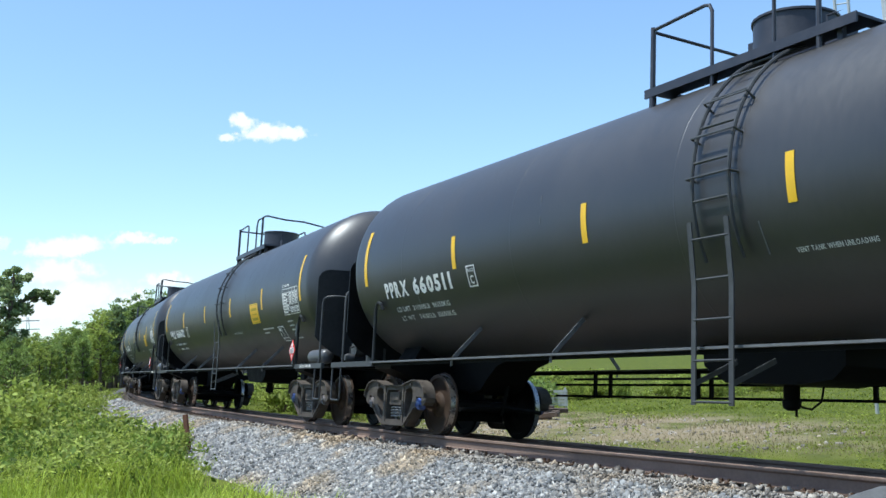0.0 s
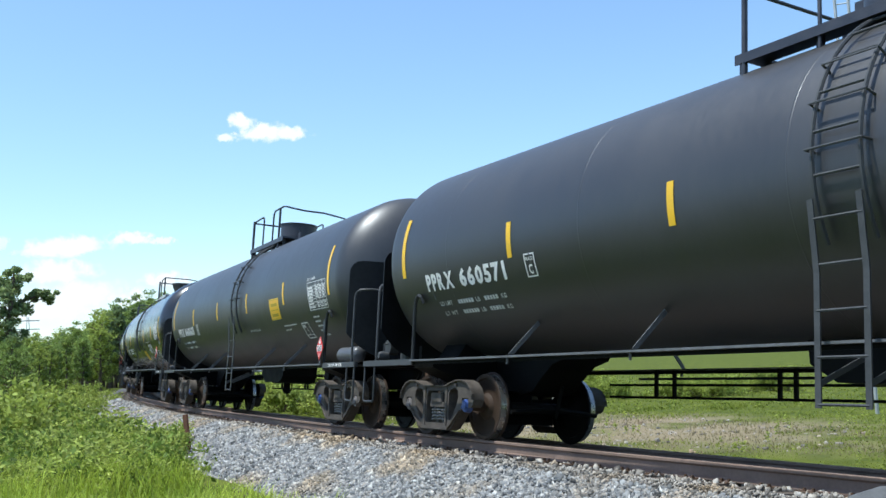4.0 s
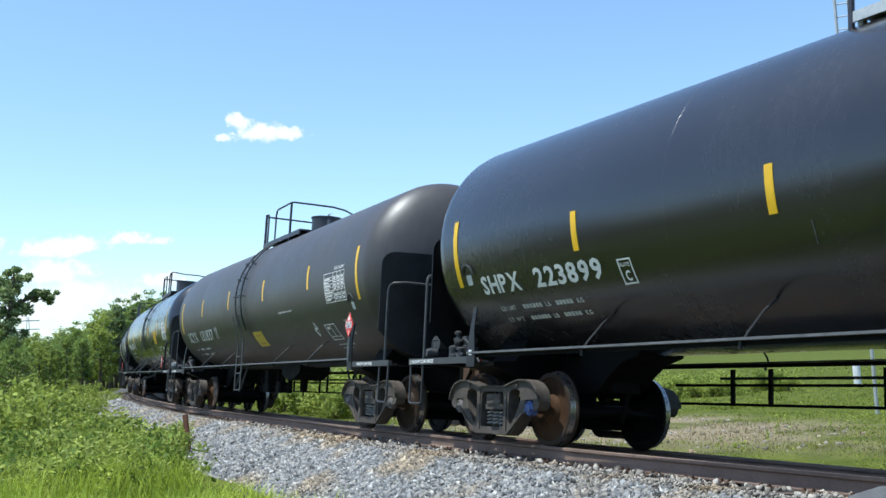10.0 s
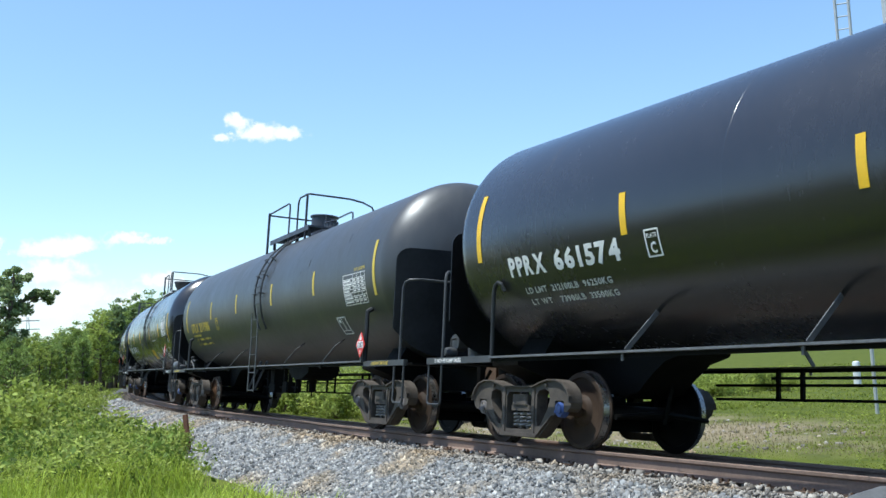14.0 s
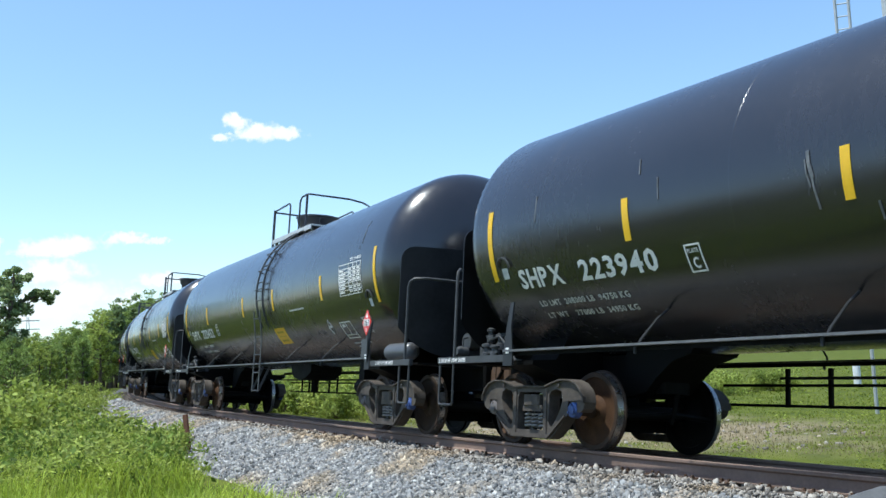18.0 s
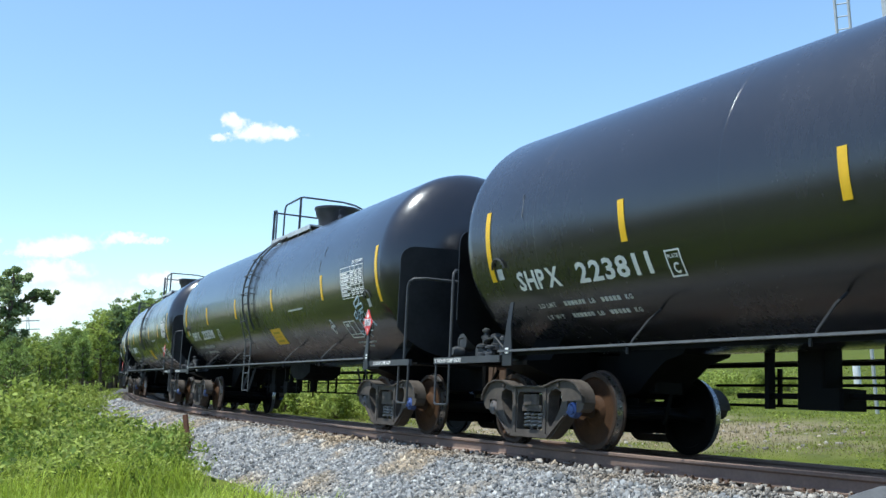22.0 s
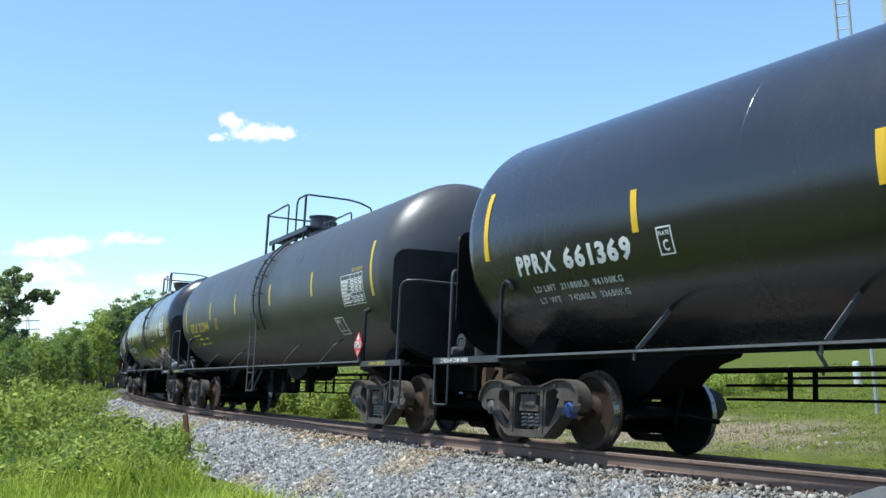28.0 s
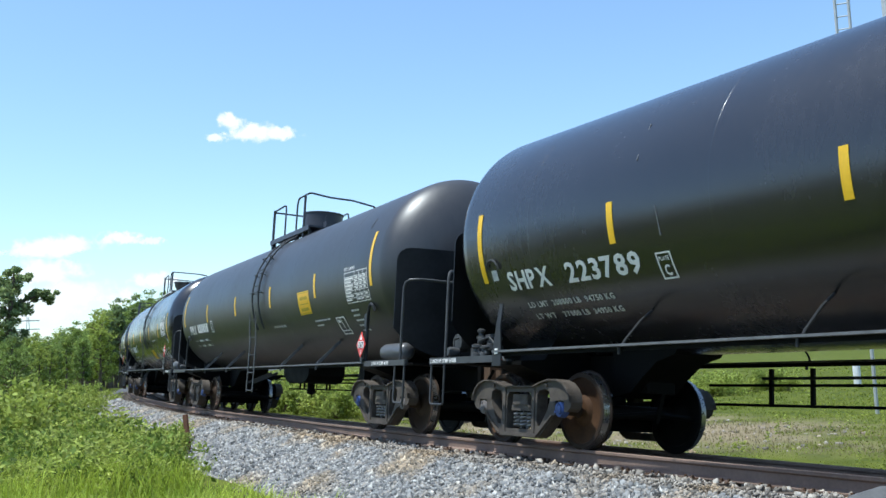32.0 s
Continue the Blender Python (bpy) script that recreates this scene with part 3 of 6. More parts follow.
def truck_meshes():
    d = {}
    sh = Shape().box((-0.20, -1.0, 0.36), (0.20, 1.0, 0.60), 0.03).box((-0.27, -0.42, 0.34), (0.27, 0.42, 0.66), 0.04)
    for e in (-1, 1):
        sh.box((e * 0.40 - 0.04, -0.72, 0.30), (e * 0.40 + 0.04, 0.72, 0.42), 0.02)
        for s in (-1, 1):
            sh.box((e * 0.42 - 0.03, s * 0.76 - 0.06, 0.26), (e * 0.42 + 0.03, s * 0.76 + 0.06, 0.56), 0.02)
    sh.box((-0.66, -0.56, 0.22), (0.66, 0.56, 0.40), 0.05)  # block added to keep the gap between the wheels dark
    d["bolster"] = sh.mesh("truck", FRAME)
    sh = Shape()
    half = [(0.0, 0.10), (0.40, 0.10), (0.50, 0.135), (0.64, 0.25), (0.76, 0.37), (0.80, 0.40), (0.80, 0.56), (0.98, 0.56), (0.99, 0.43), (1.05, 0.43), (1.11, 0.47), (1.14, 0.54), (1.13, 0.62), (1.08, 0.70), (0.98, 0.775), (0.84, 0.815), (0.66, 0.815), (0.48, 0.775), (0.34, 0.735)]
    outer = half + [(-x, z) for x, z in half[:0:-1]]
    win = [(0.41, 0.625), (0.45, 0.675), (0.58, 0.70), (0.67, 0.665), (0.69, 0.57), (0.64, 0.45), (0.56, 0.34), (0.485, 0.255), (0.435, 0.25), (0.405, 0.31)]
    mid = [(-0.285, 0.20), (0.285, 0.20), (0.285, 0.60), (0.24, 0.66), (-0.24, 0.66), (-0.285, 0.60)]
    sh.pierced(outer, [win, [(-x, z) for x, z in win], mid], -1.10, -0.94)
    # raised flanges round the edge
    rim = [(0.34, 0.727), (0.48, 0.767), (0.66, 0.806), (0.84, 0.806), (0.98, 0.767), (1.075, 0.692), (1.125, 0.61), (1.133, 0.54)]
    edge = [(-x, -1.105, z) for x, z in rim[::-1]] + [(x, -1.105, z) for x, z in rim]
    for a, b_ in zip(edge, edge[1:]):
        sh.bar(a, b_, 0.07, 0.018, (0, 0.02, 1))
    for e in (-1, 1):
        sh.bar((e * 0.43, -1.105, 0.125), (e * 0.77, -1.105, 0.385), 0.06, 0.018, (0, 0, 1))
        sh.box((e * 0.889 - 0.085, -1.07, 0.535), (e * 0.889 + 0.085, -0.90, 0.575), 0.01)
        sh.box((e * 0.34 - 0.03, -1.115, 0.14), (e * 0.34 + 0.03, -1.10, 0.71), 0.004)
    sh.box((-0.42, -1.125, 0.11), (0.42, -1.10, 0.155), 0.004)
    # the bolster's end over the springs
    sh.box((-0.22, -1.08, 0.425), (0.22, -0.93, 0.50), 0.015)
    sh.box((-0.17, -1.10, 0.50), (0.17, -0.93, 0.63), 0.02)
    for x in (-0.62, 0.62):
        sh.lathe([(-1.125, 0.0), (-1.122, 0.022), (-1.10, 0.03), (-1.09, 0.03)], "y", (x, 0, 0.745), 10)
    d["frame"] = sh.mesh("side_frame", TRUCK, 30)
    sh = Shape()
    pts = [(0.055 * math.cos(a), 0.055 * math.sin(a), 0.205 * a / (2 * math.pi * 4.5)) for a in (2 * math.pi * 4.5 * i / 45 for i in range(46))]
    d["spring"] = sh.tube(pts, 0.0155, 6).mesh("spring", SPRING, 60)
    for nm, mt in (("blue", CAP_BLUE), ("grey", CAP_GREY)):
        sh = Shape().lathe([(-0.105, 0.0), (-0.10, 0.055), (-0.085, 0.062), (-0.08, 0.088), (-0.055, 0.095), (0.0, 0.098), (0.0, 0.0)], "y", (0, 0, 0), 20, False)
        for a in (90, 210, 330):
            sh.lathe([(-0.108, 0.0), (-0.108, 0.016), (-0.08, 0.016)], "y", (0.058 * math.cos(radians(a)), 0, 0.058 * math.sin(radians(a))), 6, False)
        d["cap_" + nm] = sh.mesh("bearing_cap", mt)
    return d


def wheel_mesh(web):
    one = [(-0.80, 0.0), (-0.80, 0.13), (-0.79, 0.15), (-0.745, 0.19), (-0.735, 0.30), (-0.765, 0.385), (-0.79, 0.40), (-0.792, 0.448), (-0.785, 0.457), (-0.70, 0.462), (-0.69, 0.485), (-0.672, 0.488), (-0.66, 0.475), (-0.658, 0.40), (-0.68, 0.385), (-0.69, 0.30), (-0.67, 0.19), (-0.64, 0.15), (-0.62, 0.10), (-0.60, 0.085)]
    axle = [(-1.06, 0.0), (-1.06, 0.06), (-0.86, 0.07), (-0.82, 0.09)]
    prof = axle + one + [(-y, r) for y, r in (axle + one)[::-1]]
    sh = Shape().lathe(prof, "y", (0, 0, 0), 40, False)
    me = sh.mesh("wheelset", web, 32)
    me.materials.append(TREAD)
    me.materials.append(WHEEL)
    me.materials.append(SHADED_STEEL)
    for p in me.polygons:
        rs = [math.hypot(me.vertices[i].co.x, me.vertices[i].co.z) for i in p.vertices]
        if min(rs) > 0.45 and max(rs) < 0.47:
            p.material_index = 1
        elif min(rs) > 0.39 or max(rs) < 0.12:
            p.material_index = 2
        # far wheel and inner faces take the near-black steel that stands for shade
        if p.center.y > -0.62 and p.material_index != 1:
            p.material_index = 3
    return me


LOOK = {
    "satin": dict(tank=TANK_P, deck=GRABS, brace=True),
    "gloss": dict(tank=TANK_S, deck=DECK_GREY, brace=False),
    "faded": dict(tank=TANK_U, deck=GRABS, brace=False),
    "brown": dict(tank=TANK_C, deck=GRABS, brace=False),
}


def tank_profile(back=0.0):
    head = [(-HALF - HEAD * math.cos(t), R_TANK * math.sin(t)) for t in (math.pi / 2 * i / 14 for i in range(15))]
    head = [(x, max(r, 0.002)) for x, r in head]
    body = [(-HALF + 2 * HALF * i / 12, R_TANK) for i in range(1, 12)]
    return [(x + back, r) for x, r in head] + body + [(-x, r) for x, r in head[::-1]]


def build_car(kind, caps, meshes, wheels):
    """One tank car with its trucks, at rest over the origin, its number end towards -x."""
    turned = kind in ("turned", "brown")
    kind = "gloss" if kind == "turned" else kind
    k = LOOK[kind]
    size_for(kind)
    # how far the number end is set in, and the sill raised
    back, lift = (0.0, 0.0) if kind == "satin" else (0.0, 0.02) if kind == "faded" else (0.20, 0.07)
    shift = 0.20 if turned else 0.09 if kind in ("gloss", "brown") else 0.0
    car = new("tank_car")
    part("tank", Shape().lathe(tank_profile(back), "x", (0, 0, Z_TANK), 96), k["tank"], car, sharp=50)
    # weld seams
    for u in (-6.1, -3.05, 0.0, 3.05, 6.1):
        part("weld_seam", Shape().lathe([(u - 0.016, R_TANK - 0.006), (u - 0.010, R_TANK + 0.0004), (u + 0.010, R_TANK + 0.0004), (u + 0.016, R_TANK - 0.006)], "x", (0, 0, Z_TANK), 96, False), k["tank"], car, sharp=80)
    # running sills with their braces
    for side in (-1, 1):
        y = side * 1.44
        # pale bar along the top, near-black web below it
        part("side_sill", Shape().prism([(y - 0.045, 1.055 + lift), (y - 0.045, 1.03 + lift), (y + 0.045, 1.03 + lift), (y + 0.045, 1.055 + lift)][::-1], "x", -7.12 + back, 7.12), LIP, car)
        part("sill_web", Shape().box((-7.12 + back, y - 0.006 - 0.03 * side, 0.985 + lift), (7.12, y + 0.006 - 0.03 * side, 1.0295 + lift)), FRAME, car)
        for u in {"satin": (-4.50, -2.13, 2.47, 4.74), "faded": (-4.4, -1.9, 2.62, 5.0)}.get(kind, (-4.43, -2.06, 2.54, 4.81)):
            sh = Shape()
            if k["brace"]:
                sh.bar((u, y, 1.055 + lift), (u + 0.02, side * 1.02, 1.50), 0.055, 0.012, (1, 0, 0))
            else:
                sh.tube([(u, y, 1.04 + lift), (u + 0.01, y - side * 0.03, 1.10 + lift), (u + 0.02, side * 1.20, 1.40), (u + 0.02, side * 0.98, 1.56)], 0.014, 6)
            sh.tube([(u - 0.05, y, 1.04 + lift), (u - 0.05, y, 0.95 + lift)], 0.018, 6)
            part("brace", sh, LIP if k["brace"] else SILL, car)
    # bottom outlet
    if kind == "satin":
        sh = Shape().prism([(-0.72, 0.95), (-0.40, 0.77), (0.60, 0.75), (1.0, 0.80), (1.15, 0.93), (1.15, 1.25), (-0.75, 1.25)], "y", -0.42, 0.42)
    else:
        sh = Shape().prism([(-0.45, 1.0), (-0.25, 0.88), (0.10, 0.83), (0.55, 0.86), (0.95, 0.99), (0.98, 1.25), (-0.48, 1.25)], "y", -0.36, 0.36)
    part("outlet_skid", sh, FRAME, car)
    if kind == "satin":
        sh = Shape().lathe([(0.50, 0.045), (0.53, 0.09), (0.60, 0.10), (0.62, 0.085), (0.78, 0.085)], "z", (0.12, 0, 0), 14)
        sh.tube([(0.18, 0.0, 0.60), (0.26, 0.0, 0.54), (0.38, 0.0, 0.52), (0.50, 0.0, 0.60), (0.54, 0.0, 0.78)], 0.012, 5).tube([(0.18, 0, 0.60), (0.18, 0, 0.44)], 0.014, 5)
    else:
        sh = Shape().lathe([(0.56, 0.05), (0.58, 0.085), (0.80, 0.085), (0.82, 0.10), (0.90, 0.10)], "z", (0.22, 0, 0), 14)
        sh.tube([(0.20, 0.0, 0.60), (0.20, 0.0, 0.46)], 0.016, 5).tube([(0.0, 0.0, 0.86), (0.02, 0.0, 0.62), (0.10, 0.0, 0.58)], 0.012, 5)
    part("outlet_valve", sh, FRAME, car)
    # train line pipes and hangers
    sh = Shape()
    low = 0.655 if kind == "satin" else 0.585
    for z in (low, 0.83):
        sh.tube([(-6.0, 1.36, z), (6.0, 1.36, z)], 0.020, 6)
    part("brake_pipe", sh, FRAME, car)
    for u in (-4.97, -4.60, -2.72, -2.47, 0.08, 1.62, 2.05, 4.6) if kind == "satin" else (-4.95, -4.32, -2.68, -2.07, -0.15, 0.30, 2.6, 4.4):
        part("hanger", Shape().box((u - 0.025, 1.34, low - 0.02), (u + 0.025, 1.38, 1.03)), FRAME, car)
    if kind == "satin" or kind == "gloss" and not turned:
        q = 4.72 if kind == "satin" else 4.55
        sh = Shape().lathe([(-0.55, 0.0), (-0.53, 0.12), (-0.48, 0.15), (0.10, 0.15), (0.14, 0.12), (0.16, 0.0)], "x", (q, -0.35, 0.70), 16, False)
        sh.box((q - 0.25, -0.5, 0.82), (q + 0.02, -0.2, 1.25)).tube([(q - 0.30, -0.35, 0.56), (q - 0.28, -0.35, 0.48), (q - 0.02, -0.35, 0.48), (q, -0.35, 0.56)], 0.018, 6)
        part("brake_cylinder", sh, FRAME, car)
    if kind != "satin":
        side_u = 4.1 if kind == "gloss" and not turned else -3.3
        part("gear_box", Shape().box((side_u - 0.27, 0.05, 0.52), (side_u + 0.30, 0.45, 0.74), 0.03).box((side_u - 0.30, 0.1, 0.70), (side_u + 0.05, 0.4, 1.25), 0.02), FRAME, car)
        part("gear_rod", Shape().tube([(side_u - 1.2, 0.2, 0.66), (side_u + 1.9, 0.2, 0.66)], 0.035, 6), FRAME, car)
        for q in (-0.75, 0.75, 1.15, 1.75):
            part("hanger", Shape().box((side_u + q - 0.03, 0.15, 0.52), (side_u + q + 0.03, 0.25, 1.25)), FRAME, car)
        part("valve", Shape().box((side_u + 0.95, 0.05, 0.52), (side_u + 1.35, 0.35, 0.80), 0.04), FRAME, car)
    part("brake_rod", Shape().bar((-4.2, 0.4, 0.86), (4.2, 0.4, 0.86), 0.03, 0.03), FRAME, car)
    for e in (-1, 1):
        dx = back if e < 0 else 0.07 if turned else 0.0
        x = lambda a, b: (min(e * a, e * b) + dx, max(e * a, e * b) + dx)
        a, b = x(5.6, 8.85)
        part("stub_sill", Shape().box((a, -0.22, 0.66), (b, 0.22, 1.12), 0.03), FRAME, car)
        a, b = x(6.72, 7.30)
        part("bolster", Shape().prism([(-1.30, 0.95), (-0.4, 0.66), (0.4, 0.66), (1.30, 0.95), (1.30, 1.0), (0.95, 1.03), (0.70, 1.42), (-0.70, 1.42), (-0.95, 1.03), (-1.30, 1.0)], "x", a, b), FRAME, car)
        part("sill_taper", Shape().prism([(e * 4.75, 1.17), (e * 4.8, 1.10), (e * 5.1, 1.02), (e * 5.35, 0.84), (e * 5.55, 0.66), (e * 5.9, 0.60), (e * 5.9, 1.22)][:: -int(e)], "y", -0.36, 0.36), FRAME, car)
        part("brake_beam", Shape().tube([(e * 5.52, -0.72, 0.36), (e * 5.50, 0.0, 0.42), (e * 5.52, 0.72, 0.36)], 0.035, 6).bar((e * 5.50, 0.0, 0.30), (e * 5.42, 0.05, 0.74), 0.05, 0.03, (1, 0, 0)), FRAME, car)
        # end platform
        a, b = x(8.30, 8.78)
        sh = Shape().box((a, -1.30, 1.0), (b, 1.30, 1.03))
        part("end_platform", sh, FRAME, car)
        a, b = x(7.12, 8.80)
        for side in (-1, 1):
            part("platform_beam", Shape().box((a, side * 1.42 - 0.035, 0.982), (b, side * 1.42 + 0.035, 1.068), 0.012), LADDER, car)
        xe, xm = e * 8.47 + dx, e * 8.64 + dx
        part("end_railing", Shape().tube([(xe, -1.38, 1.06), (xe, -1.38, 2.17), (xe + e * 0.02, -1.36, 2.25), (xe + e * 0.06, -1.31, 2.29), (xm, -1.15, 2.30), (xm, 1.15, 2.30), (xe + e * 0.06, 1.31, 2.29), (xe + e * 0.02, 1.36, 2.25), (xe, 1.38, 2.17), (xe, 1.38, 1.06)], 0.022, 8), LADDER, car)
        for side in (-1, 1):
            y, a0, a1 = side * 1.43, e * 8.40 + dx, e * 8.76 + dx
            part("step", Shape().tube([(a0, y, 1.0), (a0, y, 0.46), (a0 + e * 0.03, y, 0.43), (a1 - e * 0.03, y, 0.43), (a1, y, 0.46), (a1, y, 1.0)], 0.018, 6), LADDER, car)
        # the post that stays the tank's end
        c = -6.92 + shift if e < 0 else 7.09 + shift * 0.5
        if kind == "satin":
            c = e * 7.14
        if kind == "satin":
            sh = Shape().tube([(c, -1.42, 1.06), (c, -1.42, 1.88), (c + 0.03, -1.42, 1.96), (c + 0.09, -1.42, 2.0), (c + 0.16, -1.41, 1.97), (c + 0.19, -1.38, 1.88)], 0.028, 8)
            if e > 0:
                sh.box((c - 0.07, -1.46, 1.62), (c + 0.05, -1.44, 1.84), 0.004)
        elif kind == "faded":
            sh = Shape().tube([(e * 6.85 + 0.13 + e * 0.12, -1.41, 1.06), (e * 6.85 + 0.13 + e * 0.12, -1.41, 1.88), (e * 6.85 + 0.13 + e * 0.12, -1.33, 1.93)], 0.04, 8)
        else:
            sh = Shape().add([(c - 0.10, -1.47, 0.93), (c + 0.10, -1.47, 0.93), (c + 0.10, -1.47, 1.09), (c + 0.05, -1.46, 1.42), (c + 0.035, -1.42, 1.72), (c - 0.035, -1.42, 1.72), (c - 0.05, -1.46, 1.42), (c - 0.10, -1.47, 1.09), (c - 0.10, -1.45, 0.93), (c + 0.10, -1.45, 0.93), (c + 0.10, -1.45, 1.09), (c + 0.05, -1.44, 1.42), (c + 0.035, -1.40, 1.72), (c - 0.035, -1.40, 1.72), (c - 0.05, -1.44, 1.42), (c - 0.10, -1.45, 1.09)], [(0, 1, 2, 7), (7, 2, 3, 6), (6, 3, 4, 5), (8, 15, 10, 9), (15, 14, 11, 10), (14, 13, 12, 11)] + [(i, i + 8, (i + 1) % 8 + 8, (i + 1) % 8) for i in range(8)])
        part("stay", sh, SILL, car)
        # half-height head shield
        sh, n = Shape(), 24
        for lay in (0.0, 0.02):
            for i in range(n + 1):
                y = SHIELD_Y * math.sin(math.pi * (i / n - 0.5))
                low = 1.12 + 0.45 * (y / SHIELD_Y) ** 4
                edge_ = max(0.0, abs(y) - SHIELD_Y + 0.20)
                top = SHIELD_Z - 0.20 + math.sqrt(max(0.0, 0.04 - edge_ * edge_))
                for z in (low, top):
                    sh.v.append((e * (8.50 + lay - 0.26 * (y / SHIELD_Y) ** 2) + dx, y, z))
        m_ = 2 * (n + 1)
        sh.f += [(2 * i, 2 * i + 1, 2 * i + 3, 2 * i + 2) for i in range(n)] + [(m_ + 2 * i, m_ + 2 * i + 2, m_ + 2 * i + 3, m_ + 2 * i + 1) for i in range(n)]
        sh.f += [(2 * i + 1, m_ + 2 * i + 1, m_ + 2 * i + 3, 2 * i + 3) for i in range(n)] + [(0, m_, m_ + 1, 1), (2 * n, 2 * n + 1, m_ + 2 * n + 1, m_ + 2 * n)]
        part("head_shield", sh, SHIELD, car, "dished end shield, darkened to stand for shade")
        # coupler
        sh = Shape().box((min(e * 8.8, e * 9.0), -0.11, 0.74), (max(e * 8.8, e * 9.0), 0.11, 0.98), 0.03)
        sh.prism([(e * 8.98, -0.16), (e * 9.14, -0.19), (e * 9.18, -0.06), (e * 9.10, 0.02), (e * 9.12, 0.17), (e * 8.98, 0.19)][:: int(e)], "z", 0.70, 1.02)
        part("coupler", sh, COUPLER, car)
        # trucks
        build_truck(car, e * 7.0 + shift + (0.0 if e > 0 else 0.07 if kind == "satin" else 0.11), ("blue", "grey") if e > 0 and kind == "satin" else caps, wheels[e > 0], meshes)
    part("end_placard", Shape().prism([(0.24, 1.22), (0.43, 1.41), (0.24, 1.60), (0.05, 1.41)], "x", 8.70, 8.706).box((8.68, 0.22, 1.03), (8.699, 0.26, 1.40)), RED, car, "red diamond placard in shade")
    # air reservoir, brake valves
    if not turned and kind != "faded":
        part("air_reservoir", Shape().lathe([(-0.47, 0.0), (-0.46, 0.08), (-0.42, 0.125), (-0.36, 0.14), (0.36, 0.14), (0.42, 0.125), (0.46, 0.08), (0.47, 0.0)], "x", (7.72, -1.12, 1.22), 20, False), PIPE_GREY, car, "grey air reservoir on the platform")
    sh = Shape().box((-8.70, -0.85, 1.05), (-8.45, -0.55, 1.36), 0.03).lathe([(0, 0.0), (0, 0.09), (0.2, 0.09), (0.22, 0.0)], "z", (-8.6, -0.35, 1.2), 12, False).lathe([(0, 0.0), (0, 0.12), (0.16, 0.12), (0.16, 0.0)], "y", (-8.55, -1.15, 1.30), 12, False)
    sh.tube([(-8.6, -1.1, 1.30), (-8.6, -0.4, 1.48), (-8.5, 0.2, 1.3), (-8.5, 0.3, 1.0)], 0.02, 6).box((-8.7, -0.25, 1.06), (-8.5, 0.1, 1.25), 0.02)
    part("brake_valve", sh, LADDER, car).matrix_basis = pose(back, 0, 0)
    for u, yv, zv, rv, h in () if kind == "satin" else ((-7.98, -1.16, 1.06, 0.075, 0.20), (-7.74, -1.20, 1.07, 0.06, 0.16), (-7.84, -1.02, 1.18, 0.085, 0.22), (-7.60, -1.08, 1.10, 0.05, 0.26), (-8.08, -1.05, 1.28, 0.05, 0.20)):
        part("valve", Shape().lathe([(0, rv), (h * 0.35, rv), (h * 0.4, rv * 0.7), (h * 0.7, rv * 0.7), (h * 0.75, rv * 1.1), (h * 0.9, rv * 1.1), (h, rv * 0.5)], "z", (u + back, yv, zv), 12).box((u + back - 0.09, yv - 0.03, zv + h * 0.3), (u + back + 0.09, yv + 0.03, zv + h * 0.5), 0.01), LADDER, car)
    if kind != "satin":
        part("pipe", Shape().tube([(-8.1 + back, -1.12, 1.12), (-7.9 + back, -1.18, 1.30), (-7.7 + back, -1.16, 1.34), (-7.55 + back, -1.12, 1.2), (-7.4 + back, -1.1, 1.02)], 0.016, 6), LADDER, car)
    # hand brake wheel, pipes and fittings at the number end
    q = -8.62 + back
    part("brake_wheel", Shape().tube([(q, -0.78 + 0.27 * math.cos(t), 1.95 + 0.27 * math.sin(t)) for t in (2 * math.pi * i / 20 for i in range(20))], 0.016, 6, True).tube([(q, -1.04, 1.95), (q, -0.52, 1.95)], 0.012, 5).tube([(q, -0.78, 1.69), (q, -0.78, 2.21)], 0.012, 5), LADDER, car)
    part("brake_gear", Shape().box((q + 0.03, -0.92, 1.80), (q + 0.14, -0.64, 2.12), 0.03).tube([(q + 0.08, -0.78, 1.80), (q + 0.08, -0.75, 1.06)], 0.018, 6), LADDER, car)
    part("hose", Shape().tube([(q - 0.1, -0.42, 0.95), (q - 0.3, -0.45, 0.70), (q - 0.42, -0.42, 0.52), (q - 0.50, -0.25, 0.46)], 0.024, 6), FRAME, car)
    for yv, zv, rv in ((-1.22, 1.16, 0.07), (-0.98, 1.40, 0.09), (-0.62, 1.58, 0.06), (-1.05, 1.62, 0.05)):
        part("fitting", Shape().lathe([(-0.10, 0.0), (-0.10, rv * 0.7), (-0.06, rv), (0.06, rv), (0.09, rv * 0.6), (0.09, 0.0)], "y", (q + 0.10, yv, zv), 12, False), LADDER, car)
    part("pipe", Shape().tube([(q + 0.1, -1.22, 1.16), (q + 0.1, -1.22, 1.34), (q + 0.1, -0.98, 1.40), (q + 0.1, -0.70, 1.56), (q + 0.1, -0.3, 1.60), (q + 0.1, -0.1, 1.1)], 0.016, 6), LADDER, car)
    # side placard on its holder
    pz, px = (1.33, 7.13) if kind in ("satin", "faded") else (1.68, 7.20 if kind == "brown" else 7.30 if turned else 7.16)
    part("placard_holder", Shape().box((px - 0.04, -1.50, 1.06), (px + 0.04, -1.488, pz + 0.2)).box((px - (0.22 if kind == "gloss" and not turned else 0.06), -1.502, 1.12), (px + 0.02, -1.492, 1.42)), LADDER, car)
